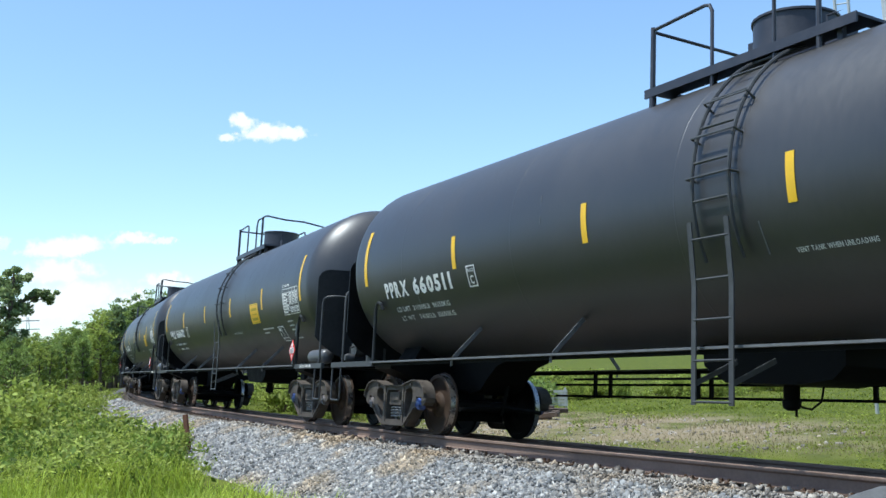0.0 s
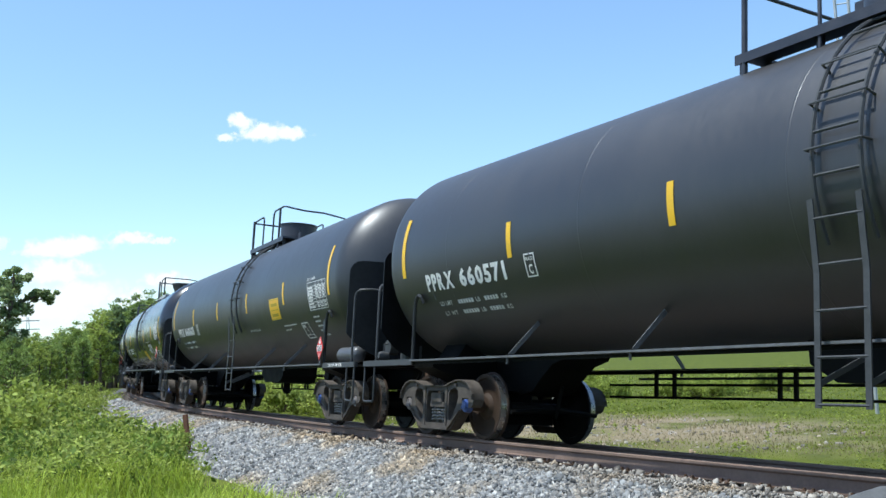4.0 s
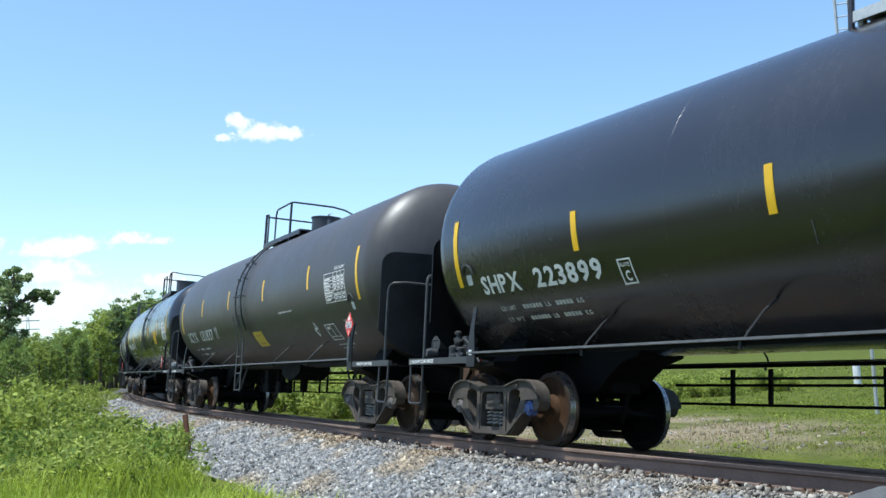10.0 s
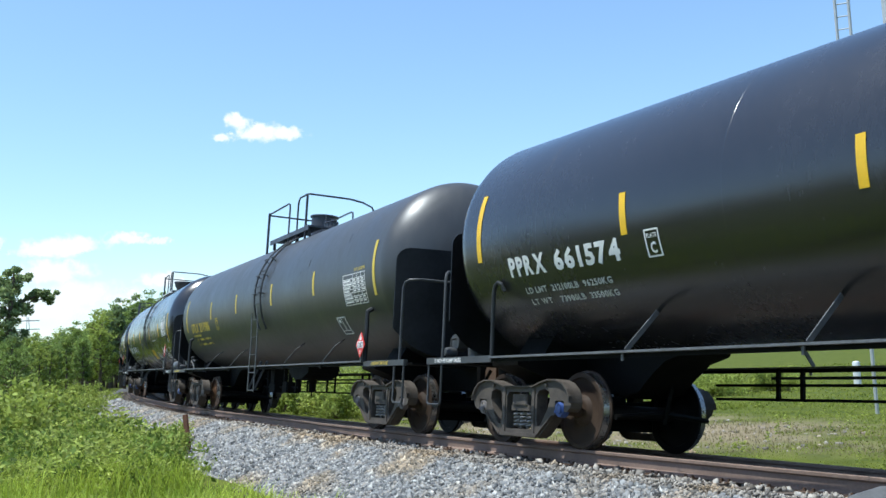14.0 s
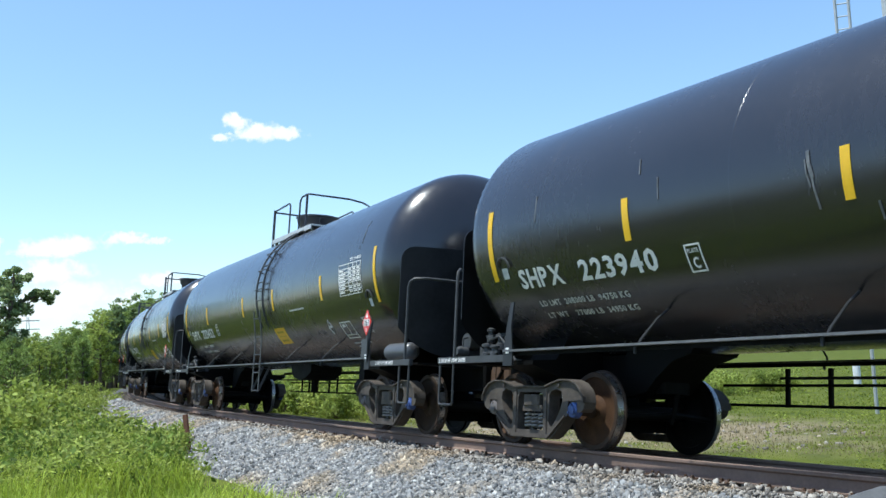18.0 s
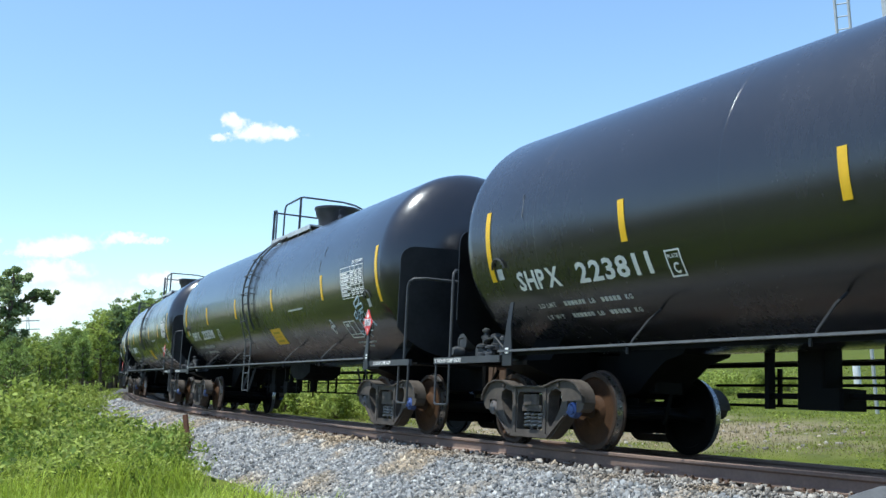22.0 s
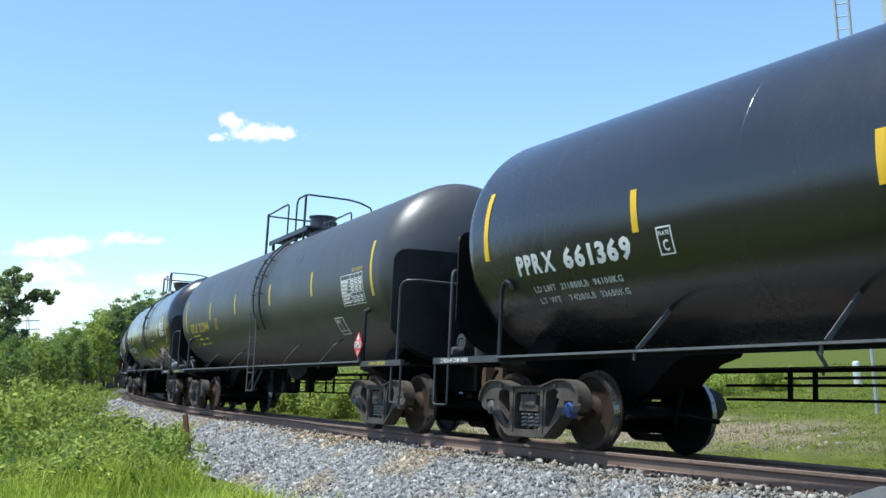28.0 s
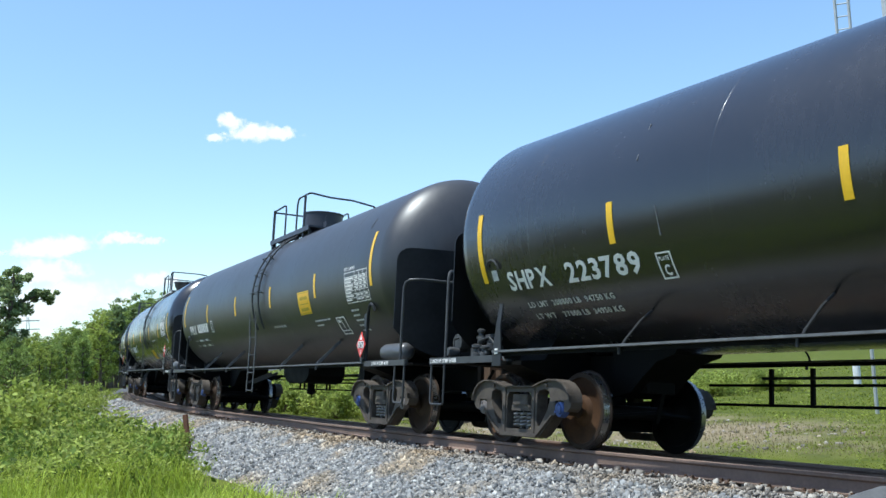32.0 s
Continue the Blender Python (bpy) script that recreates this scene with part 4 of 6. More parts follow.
    if kind == "gloss":
        for q, zq in ((px, 1.10), (px, 1.145), (-6.92 + shift, 1.08), (-6.92 + shift, 1.125)):
            part("tag", Shape().box((q - 0.035, -1.508, zq), (q + 0.035, -1.5025, zq + 0.025)) if q > 0 else Shape().box((q - 0.035, -1.479, zq), (q + 0.035, -1.4715, zq + 0.025)), WHITE, car)
    pl = part("placard", Shape().prism([(px, pz - 0.21), (px + 0.2, pz), (px, pz + 0.21), (px - 0.2, pz)], "y", -1.516, -1.508), RED, car, "red diamond placard with the number 1267")
    part("number_panel", Shape().box((px - 0.13, -1.522, pz - 0.055), (px + 0.13, -1.517, pz + 0.055)), WHITE, pl)
    part("number", text_mesh("number", "1267", 0.09, 0.235, INK, lambda a, b: Vector((px - 0.117 + a, -1.525, pz - 0.046 + b))), None, pl)
    part("class_mark", text_mesh("class_mark", "3", 0.06, 0.045, WHITE, lambda a, b: Vector((px - 0.022 + a, -1.519, pz - 0.15 + b))), None, pl)
    part("flame_mark", Shape().prism([(px - 0.04, pz + 0.075), (px + 0.04, pz + 0.075), (px + 0.05, pz + 0.11), (px + 0.02, pz + 0.13), (px, pz + 0.17), (px - 0.02, pz + 0.13), (px - 0.05, pz + 0.11)], "y", -1.521, -1.517), WHITE, pl)
    # ladders
    u0 = -0.45 if turned else {"gloss": 0.66, "faded": 0.46, "brown": 0.60}.get(kind, 0.36)
    u1 = u0 + 0.49
    for side in (-1, 1):
        y = side * (1.48 if turned else 1.57)
        for u in (u0, u1):
            sh = Shape().bar((u, y, 0.50), (u, y, 1.62), 0.06, 0.016, (0, 1, 0))
            sh.bar((u, y, 1.615), (u - 0.02, side * (R_TANK + 0.10), 2.24), 0.06, 0.016, (0, 1, 0))
            if kind == "satin":
                sh.bar((u, y + side * -0.02, 0.70), (u + 0.02, side * 1.03, 0.94), 0.05, 0.014, (1, 0, 0))
            else:
                sh.bar((u, y + side * -0.02, 0.56), (u, side * 1.30, 1.18), 0.045, 0.014, (1, 0, 0))
            part("ladder_rail", sh, LADDER, car)
            part("ladder_hoop", Shape().tube(hoop(u - 0.02, -0.50, 1.22, 0.07, 18, side), 0.021, 6), LADDER, car)
        for i in range(5):
            z = 0.53 + 0.385 * i
            q = y if z < 1.7 else side * (R_TANK + 0.085)
            part("ladder_rung", Shape().tube([(u0, q, z), (u1, q, z)], 0.014, 6), LADDER, car)
        for t in (-0.12, 0.12, 0.36, 0.60, 0.84, 1.06):
            q = R_TANK + 0.07
            c, s_ = side * q * math.cos(t), Z_TANK + q * math.sin(t)
            part("ladder_rung", Shape().tube([(u0 - 0.02, c, s_), (u1 - 0.02, c, s_)], 0.014, 6), LADDER, car)
        for t in (0.02, 0.28, 0.54):
            c, s_, q = math.cos(t), math.sin(t), R_TANK + 0.12
            part("grab_iron", Shape().tube([(u0 - 0.05, side * R_TANK * c, Z_TANK + R_TANK * s_), (u0 - 0.05, side * q * c, Z_TANK + q * s_), (u1 + 0.03, side * q * c, Z_TANK + q * s_), (u1 + 0.03, side * R_TANK * c, Z_TANK + R_TANK * s_)], 0.013, 6), LADDER, car)
    # top platform with rails, manway
    sh = Shape()
    for side in (-1, 1):
        sh.box((-1.32, side * 0.62 - 0.16, 4.13), (1.65, side * 0.62 + 0.16, 4.16))
        sh.box((-1.32, side * 0.80 - 0.012, 4.06), (1.65, side * 0.80 + 0.012, 4.165))
    for a in (-1.32, 1.49):
        sh.box((a, -0.46, 4.13), (a + 0.16, 0.46, 4.16))
    for i in range(26):
        sh.box((-1.30 + i * 0.115, -0.78, 4.16), (-1.285 + i * 0.115, -0.46, 4.178))
    for a in (-1.3, -0.3, 0.55, 1.4):
        for side in (-1, 1):
            sh.box((a - 0.03, side * 0.70 - 0.03, 3.95), (a + 0.03, side * 0.70 + 0.03, 4.13))
    part("walkway", sh, k["deck"], car, "light aluminium walkway" if kind == "gloss" else "")
    p0, p1, p2, p3, p4 = {"gloss": (-1.36, -0.08, 0.66, 1.16, 1.24), "faded": (-1.66, 0.08, 0.72, 1.36, 1.44), "brown": (-1.5, 0.0, 0.68, 1.2, 1.3)}.get(kind, (-1.21, -0.24, 0.64, 1.20, 1.54))
    if turned:
        p0, p1, p2, p3, p4 = -1.30, -1.08, -0.44, 0.80, 0.88
    for side in (-1, 1):
        y = side * 0.78
        zb = Z_TANK + math.sqrt(R_TANK ** 2 - 0.6) - 0.02
        sh = Shape().tube([(p0, y, zb), (p0, y, 4.91)], 0.032, 8).tube([(p0, y, 4.88), (p1 - 0.12, y, 4.90), (p1 - 0.04, y, 4.88), (p1, y, 4.80), (p1, y, zb)], 0.021, 8)
        part("platform_rail", sh, GRABS, car)
        if side > 0:
            continue
        sh = Shape().tube([(p2, y, zb), (p2, y, 4.76), (p2 + 0.05, y, 4.86), (p2 + 0.14, y, 4.90), (p4 - 0.08, y, 4.90)], 0.021, 8).tube([(p3, y, zb), (p3, y, 4.90)], 0.028, 8)
        part("platform_rail", sh, GRABS, car)
    drop = 0.05 if kind == "satin" else 0.0
    part("platform_rail", Shape().tube([(p4 - 0.08, -0.78, 4.90), (p4 - 0.02, -0.74, 4.90), (p4, -0.3, 4.90 - drop), (p4, 0.2, 4.90 - drop), (p4, 0.5, 4.86 - drop), (p4 - 0.02, 0.74, 4.78), (p4 - 0.04, 0.92, 4.45), (p4 - 0.04, 0.98, 3.75)], 0.021, 8), GRABS, car)
    part("platform_rail", Shape().tube([(p0, -0.78, 4.86), (p0, 0.78, 4.86)], 0.021, 8), GRABS, car)
    cx = 1.12 if turned else -0.33 if kind == "gloss" else 0.22
    if kind == "gloss":
        prof = [(0.0, 0.41), (0.32, 0.43), (0.38, 0.48), (0.52, 0.51), (0.53, 0.53), (0.57, 0.53), (0.58, 0.0)]
    elif kind == "satin":
        prof = [(0.0, 0.43), (0.02, 0.45), (0.57, 0.45), (0.575, 0.47), (0.60, 0.47), (0.60, 0.0)]
    else:
        prof = [(0.0, 0.33), (0.02, 0.35), (0.44, 0.35), (0.445, 0.37), (0.47, 0.37), (0.47, 0.0)]
    if kind == "faded":
        cx, prof = 0.30, [(0.0, 0.30), (0.50, 0.30), (0.505, 0.33), (0.54, 0.33), (0.55, 0.0)]
        for q in (0.95, 1.12, 1.30):
            part("fitting", Shape().lathe([(0, 0.09), (0.14, 0.09), (0.16, 0.05), (0.26, 0.05), (0.27, 0.08), (0.31, 0.0)], "z", (q, -0.15, 4.10), 10), GRABS, car)
    part("manway", Shape().lathe(prof, "z", (cx, 0, 4.10), 28, False), GRABS, car)
    part("fitting", Shape().box((cx + 0.52, -0.18, 4.15), (cx + 0.74, 0.1, 4.42), 0.02), GRABS, car)
    part("handle", Shape().tube([(cx + 0.55, -0.15, 4.4), (cx + 0.55, -0.15, 4.56), (cx + 0.75, -0.15, 4.56), (cx + 0.75, -0.15, 4.4)], 0.015, 6), GRABS, car)
    part("hinge", Shape().box((cx - 0.60, -0.12, 4.46), (cx - 0.44, 0.02, 4.60), 0.02), GRABS, car)
    return car


STRIPES = {  # end stripes, short stripes, top of the ends, top of the shorts
    "satin": ((-7.40, 7.36), (-4.5, -1.5, 1.5, 4.5), 3.18, 2.74),
    "gloss": ((-7.20, 7.43), (-4.55, -1.43, 1.84, 4.79), 2.90, 2.66),
    "turned": ((-7.13, 7.46), (-4.49, -1.46, 1.86, 4.82), 2.90, 2.66),
    "faded": ((-7.22, 7.46), (-4.15, -1.5, 1.52, 4.38), 3.03, 2.80),
    "brown": ((-7.10, 7.46), (-4.42, -1.48, 1.66, 4.83), 3.00, 2.92),
}
NUMBERS = {  # where head and digits begin and end, the foot, the height; the plate box
    "satin": (-6.76, -6.00, -5.82, -4.62, 2.05, 0.235, -4.20, 2.30),
    "gloss": (-6.70, -5.82, -5.50, -4.20, 1.89, 0.245, -3.80, 2.18),
    "turned": (-6.63, -5.77, -5.44, -4.13, 1.87, 0.245, -3.66, 2.06),
    "faded": (-6.65, -5.80, -5.62, -4.46, 2.09, 0.25, -3.68, 2.35),
    "brown": (-6.61, -5.55, -5.12, -3.60, 1.84, 0.30, -3.30, 2.12),
}


PLATE_AT = {"223811": (-3.95, 2.06), "223899": (-3.92, 2.05), "223789": (-3.95, 2.05), "223940": (-3.78, 2.08)}  # plate box of some cars


def outline_box(sh, u0, u1, a0, a1, w=0.018):
    for a, b, c, d in ((u0, u1, a1 - w, a1), (u0, u1, a0, a0 + w), (u0, u0 + w, a0, a1), (u1 - w, u1, a0, a1)):
        patch(sh, a, b, c, d, n=3)
    return sh


def stroke(sh, pts, w=0.03):
    """A sprayed line on the tank, through places given as u and arc."""
    for (a, b), (c, d) in zip(pts, pts[1:]):
        sh.bar(wrap(a, b, 0.007), wrap(c, d, 0.007), w, 0.004, (0, 1, 0.01))
    return sh


def mark_car(car, kind, mark, ink, small, read):
    """Stripes, numbers and signs on the near side."""
    size_for(kind)
    rnd = random.Random(sum(map(ord, mark)) + len(mark))
    paint = YELLOW_DULL if kind == "faded" else YELLOW
    fine = YELLOW_DULL if kind == "faded" else WHITE_DULL
    ends, shorts, ze, zt = STRIPES[kind]
    if mark.endswith("223452"):
        shorts = (shorts[0], -0.85, 1.62, 4.76)
    if mark.endswith("223598"):
        ends, shorts = (ends[0], 7.60), shorts[:2] + (1.62, 4.90)
    if mark.endswith("223899"):
        shorts = (shorts[0], -1.66) + shorts[2:]
    if mark.endswith("223940"):
        shorts = (shorts[0], -1.76) + shorts[2:]
    if mark.endswith("223789"):
        shorts = (shorts[0], -1.51) + shorts[2:]
    if mark.endswith("223811"):
        shorts = (shorts[0], -1.66) + shorts[2:]
    if mark.endswith("223595"):
        shorts = (shorts[0], -1.16) + shorts[2:]
    for u in ends:
        part("stripe", patch(Shape(), u - 0.05, u + 0.05, arc_at(ze) - 0.914, arc_at(ze), n=12), paint, car)
    for u in shorts:
        part("stripe", patch(Shape(), u - 0.05, u + 0.05, arc_at(zt) - 0.457, arc_at(zt)), paint, car)
    h0, h1, d0, d1, foot, tall, pu, pz = NUMBERS[kind]
    head, num = (mark.split(" ") + [""])[:2]
    weight = {"satin": 0.045, "brown": 0.012, "faded": 0.03}.get(kind, 0.03)
    lettering(car, "car_number", head, h0, foot, tall, h1 - h0, ink, bold=weight)
    if num:
        lettering(car, "car_number", num, d0, foot, tall, d1 - d0, ink, bold=weight)
    else:
        part("car_number", bars(Shape(), d0, foot, tall, [(d1 - d0 - 0.25) / 6] * 6, 0.05), ink, car)
    pu, pz = PLATE_AT.get(mark[-6:], (pu, pz))
    # plate box
    a1, pw = arc_at(pz), 0.22
    box_ = part("plate_mark", outline_box(Shape(), pu, pu + pw, a1 - 0.30, a1), ink, car)
    part("plate_letter", text_mesh("plate_letter", "C", 0.12, 0.085, ink, lambda x, y: Vector(wrap(pu + 0.068 + x, a1 - 0.255 + y, 0.007))), None, box_)
    part("plate_word", text_mesh("plate_word", "PLATE", 0.045, 0.15, ink, lambda x, y: Vector(wrap(pu + 0.035 + x, a1 - 0.09 + y, 0.007))), None, box_)
    # weights
    for row, dz in enumerate((0.22, 0.35)):
        if small:
            lettering(car, "weight_mark", small[row], h0 + 0.2 + 0.02 * row, foot - dz, 0.08, 1.66, WHITE_DULL)
        else:
            u = h0 + 0.2 + 0.02 * row
            figures = part("weight_mark", bars(bars(Shape(), u + 0.50, foot - dz, 0.06, (0.05,) * 6, 0.02), u + 1.20, foot - dz, 0.06, (0.05,) * 5, 0.02), fine, car)
            tagged(figures, kind="stuff")
            for words, at_, wide_ in ((("LD LMT", "LT WT")[row], 0.0, 0.34), ("LB", 0.98, 0.11), ("KG", 1.62, 0.12)):
                lettering(car, "weight_mark", words, u + at_, foot - dz, 0.065, wide_, fine)
    if kind == "faded":
        part("owner_mark", bars(Shape(), h0 + 0.1, foot - 0.12, 0.055, (0.12, 0.18, 0.14, 0.26), 0.05), fine, car)
    # test table
    za, t0, deep, wide = {"satin": (2.59, 6.14, 0.52, 1.07), "gloss": (2.74, 5.76, 0.53, 1.07), "turned": (2.68, 5.94, 0.53, 1.07), "brown": (2.66, 5.80, 0.52, 1.08)}.get(kind, (2.56, 6.02, 0.52, 1.05))
    a1 = arc_at(za)
    sh = Shape()
    rows = [deep * k for k in (0, 0.15, 0.265, 0.38, 0.495, 0.61, 0.725, 0.85, 1.0)]
    for r_ in rows:
        patch(sh, t0, t0 + wide, a1 - r_ - 0.011, a1 - r_, n=1)
    for c in (0.0, 0.45, 0.64, 0.82, 0.99):
        patch(sh, t0 + c * wide, t0 + c * wide + 0.011, a1 - deep - 0.011, a1, n=6)
    grid_ink = WHITE if kind == "faded" else ink
    tab = tagged(part("test_table", sh, grid_ink, car), kind="stuff")
    sh = Shape()
    for i, r_ in enumerate(rows[1:-1]):
        for c, w in ((0.03, rnd.uniform(0.2, 0.38)), (0.48, rnd.uniform(0.09, 0.14)), (0.67, rnd.uniform(0.08, 0.12)), (0.85, rnd.uniform(0.07, 0.12))):
            if i != 4 or c < 0.1:
                patch(sh, t0 + c * wide, t0 + (c + w) * wide, a1 - r_ - 0.048, a1 - r_ - 0.02, n=1)
    tagged(part("table_print", sh, grid_ink, tab), kind="stuff")
    lettering(car, "class_mark", "DOT 111A100W1", t0 + (0.0 if kind == "satin" else 0.56), za + 0.035, 0.055, 0.50, YELLOW_DULL if kind == "faded" else grid_ink)
    # white-framed box
    a1, u0 = arc_at(1.89 if kind in ("satin", "faded") else 1.80), 5.28 if kind in ("satin", "faded") else 5.50 if kind == "turned" else 5.20
    w = 0.42 if kind in ("satin", "faded") else 0.55
    sh = outline_box(Shape(), u0, u0 + w, a1 - 0.36, a1, 0.02)
    for a, b, c, d in ((0.5, 0.535, -0.27, 0), (0, 1, -0.285, -0.27), (0.15, 0.38, -0.11, -0.05)):
        patch(sh, u0 + a * w, u0 + b * w, a1 + c, a1 + d, n=3)
    part("stencil_box", sh, grid_ink, car)
    if kind == "satin":
        a1 = arc_at(2.46)
        notice = part("notice", patch(Shape(), 3.45, 4.14, a1 - 0.45, a1, n=5), YELLOW, car, "bright yellow notice panel")
        part("notice_print", patch(patch(patch(Shape(), 3.58, 4.02, a1 - 0.16, a1 - 0.10, n=1, out=0.010), 3.55, 4.06, a1 - 0.25, a1 - 0.235, n=1, out=0.010), 3.58, 4.02, a1 - 0.38, a1 - 0.32, n=1, out=0.010), YELLOW_DARK, notice)
        part("notice_edge", patch(patch(Shape(), 3.47, 4.12, a1 - 0.03, a1 - 0.02, n=1, out=0.010), 3.47, 4.12, a1 - 0.43, a1 - 0.42, n=1, out=0.010), YELLOW_DARK, notice)
        lettering(car, "vent_mark", "VENT TANK WHEN UNLOADING", 1.40, 1.87, 0.05, 0.85, WHITE_DULL)
        part("small_print", bars(bars(Shape(), 4.14, 1.87, 0.03, (0.10, 0.16, 0.12, 0.07, 0.12, 0.14), 0.025), 4.14, 1.79, 0.03, (0.08, 0.10, 0.12), 0.03), WHITE_DULL, car)
        sh = Shape()
        for i in range(5):
            bars(sh, 6.18 + 0.02 * i, 1.94 - 0.08 * i, 0.032, (0.07, 0.12, 0.06) if i % 2 else (0.13, 0.08, 0.10), 0.02)
        part("small_print", sh, WHITE_DULL, car)
    elif kind != "faded":
        a1, nu = arc_at(1.86), {"turned": 0.72, "gloss": 1.26}.get(kind, 0.21) + {"223598": 0.25, "223811": 0.10, "223452": -0.08}.get(mark[-6:], 0.0)
        notice = part("notice", patch(Shape(), nu, nu + 0.73, a1 - 0.40, a1, n=5), YELLOW_DULL if kind == "brown" else YELLOW, car, "yellow notice panel low on the tank")
        part("notice_print", patch(patch(patch(Shape(), nu + 0.15, nu + 0.58, a1 - 0.12, a1 - 0.075, n=1, out=0.010), nu + 0.12, nu + 0.62, a1 - 0.205, a1 - 0.195, n=1, out=0.010), nu + 0.15, nu + 0.58, a1 - 0.33, a1 - 0.285, n=1, out=0.010), YELLOW_DARK, notice)
        part("small_print", bars(Shape(), 2.69, 2.13, 0.032, (0.25, 0.3, 0.31), 0.03), WHITE_DULL, car)
        for i, (words, w) in enumerate(() if kind == "turned" else (("EMPTY LOAD", 0.46), ("1/4 ADJ", 0.30), ("BLOCK", 0.24))):
            lettering(car, "adjust_mark", words, 6.33, 1.79 - 0.10 * i, 0.055, w, WHITE_DULL)
        part("small_print", bars(bars(Shape(), u0 + 0.02, 1.44, 0.035, (0.12, 0.10, 0.16, 0.13, 0.2), 0.03), u0 + 0.08, 1.385, 0.035, (0.1, 0.14, 0.2), 0.03), WHITE_DULL, car)
        c, a = 4.90 if kind == "turned" else 4.67, arc_at(1.74)
        sh = stroke(Shape(), [(c - 0.11, a), (c, a + 0.15), (c + 0.11, a), (c, a - 0.15), (c - 0.11, a)], 0.014)
        bars(sh, c - 0.06, 1.73, 0.05, (0.12,))
        part("diamond_mark", sh, WHITE, car)
        part("round_bracket", Shape().tube(hoop_front(7.08, 2.10, 0.13), 0.015, 6), LADDER, car)
        if kind != "brown":
            part("round_bracket", Shape().tube(hoop_front(-6.96, 2.16, 0.13), 0.015, 6), LADDER, car)
            part("bracket_print", patch(Shape(), -7.02, -6.90, arc_at(2.06) - 0.04, arc_at(2.06) + 0.1, n=2), WHITE_DULL, car)
        part("bracket_print", patch(Shape(), 7.02, 7.14, arc_at(2.0) - 0.04, arc_at(2.0) + 0.1, n=2), WHITE_DULL, car)
    # number on the tank's end
    hi = 2.98
    part("end_number", text_mesh("end_number", mark if num else head, 0.11, 0.95 if num else 0.36, ink, lambda a, b: Vector((head_x(-0.40 + a, hi + b), -0.40 + a, hi + b))), None, car)
    sh = Shape()
    for i, z in enumerate((2.86, 2.76)):
        for y, w in ((-0.2, 0.2), (0.05, 0.25), (0.35, 0.18)):
            sh.add([(head_x(p, q) + 0.002, p, q) for p, q in ((y, z), (y + w, z), (y + w, z + 0.05), (y, z + 0.05))], [(0, 1, 2, 3)])
    part("end_print", sh, fine, car)
    for x0 in (7.50,) if kind == "satin" and mark[-6:] not in ("661574", "661369") else (-8.55, 7.50):
        tagged(part("beam_mark", text_mesh("beam_mark", "2 INCH HF COMP SHOES", 0.052, 0.70, YELLOW_DULL if kind == "faded" else WHITE, lambda a, b: Vector((x0 + a, -1.4585, 0.999 + b))), None, car), kind="stuff")
    # sun-bleached scuffs
    sh = Shape()
    for i in range(rnd.randrange(3, 7)):
        u, a = rnd.uniform(-7, 7), rnd.uniform(-0.7, 0.9)
        stroke(sh, [(u, a), (u + rnd.uniform(-0.03, 0.03), a - rnd.uniform(0.15, 0.5))], rnd.uniform(0.006, 0.02))
    tagged(part("scuff", sh, SCUFF, car), kind="stuff")
    if mark.endswith("223595"):
        a = arc_at(1.86)
        sh = Shape()
        for pts in ([(4.72, 0.20), (4.60, 0.17), (4.55, 0.05), (4.62, -0.06), (4.76, -0.08), (4.86, 0.02), (4.86, 0.14), (4.78, 0.21), (4.66, 0.19)], [(4.72, 0.06), (4.82, -0.06), (4.94, -0.13)], [(4.98, 0.19), (5.22, 0.22)], [(5.06, 0.20), (5.05, 0.05), (5.08, -0.10)], [(4.98, 0.07), (5.20, 0.09)], [(5.26, -0.08), (5.32, 0.20), (5.40, 0.02), (5.50, 0.22), (5.56, -0.06), (5.57, -0.22)], [(5.64, 0.0), (5.67, 0.01)]):
            stroke(sh, [(u - 1.42, a + v) for u, v in pts], 0.035)
        tagged(part("graffiti", sh, WHITE, car), "white sprayed letters", kind="stuff")
    if mark.endswith("223940"):
        sh = Shape()
        for du, top, low, w in ((0.0, 0.02, -0.22, 0.035), (0.03, -0.12, -0.50, 0.02), (-0.03, -0.05, -0.30, 0.015)):
            stroke(sh, [(-2.14 + du, top), (-2.13 + du, (top + low) / 2), (-2.10 + du, low)], w)
        tagged(part("splash", sh, SCUFF, car), "pale splash running down the tank", kind="stuff")
    if mark.endswith("223598"):
        a = arc_at(1.80)
        sh = Shape()
        crown, letters, tag_ = ([(0.9, 0.31), (1.16, 0.41), (1.15, 0.31), (0.9, 0.21), (0.88, 0.3)], [(0.95, 0.24), (1.23, 0.28), (1.21, 0.2), (0.98, 0.15)]), ([(0.85, 0.16), (0.71, 0.1), (0.7, 0.02), (0.82, 0.04), (0.86, 0.14)], [(0.95, 0.15), (0.82, -0.01), (0.94, 0.01), (0.96, 0.09), (1.07, 0.12), (1.02, 0.17)], [(1.18, 0.13), (1.09, 0.12), (0.99, -0.01), (1.1, -0.01)], [(1.19, 0.1), (1.17, -0.01), (1.3, 0.11)], [(1.25, -0), (1.39, 0.06), (1.39, 0.14), (1.29, 0.07), (1.35, -0.04), (1.42, -0.15)]), ([(0.82, -0.01), (0.83, -0.14), (0.95, -0.24), (1.14, -0.23), (1.26, -0.13)], [(1.14, -0.08), (1.05, -0.06), (0.97, -0.15), (1.11, -0.17)], [(0.57, -0.23), (0.68, -0.23), (0.58, -0.27), (0.63, -0.32)], [(0.67, -0.31), (0.74, -0.24), (0.78, -0.27), (0.76, -0.32), (0.85, -0.25), (0.92, -0.25), (0.89, -0.37)])
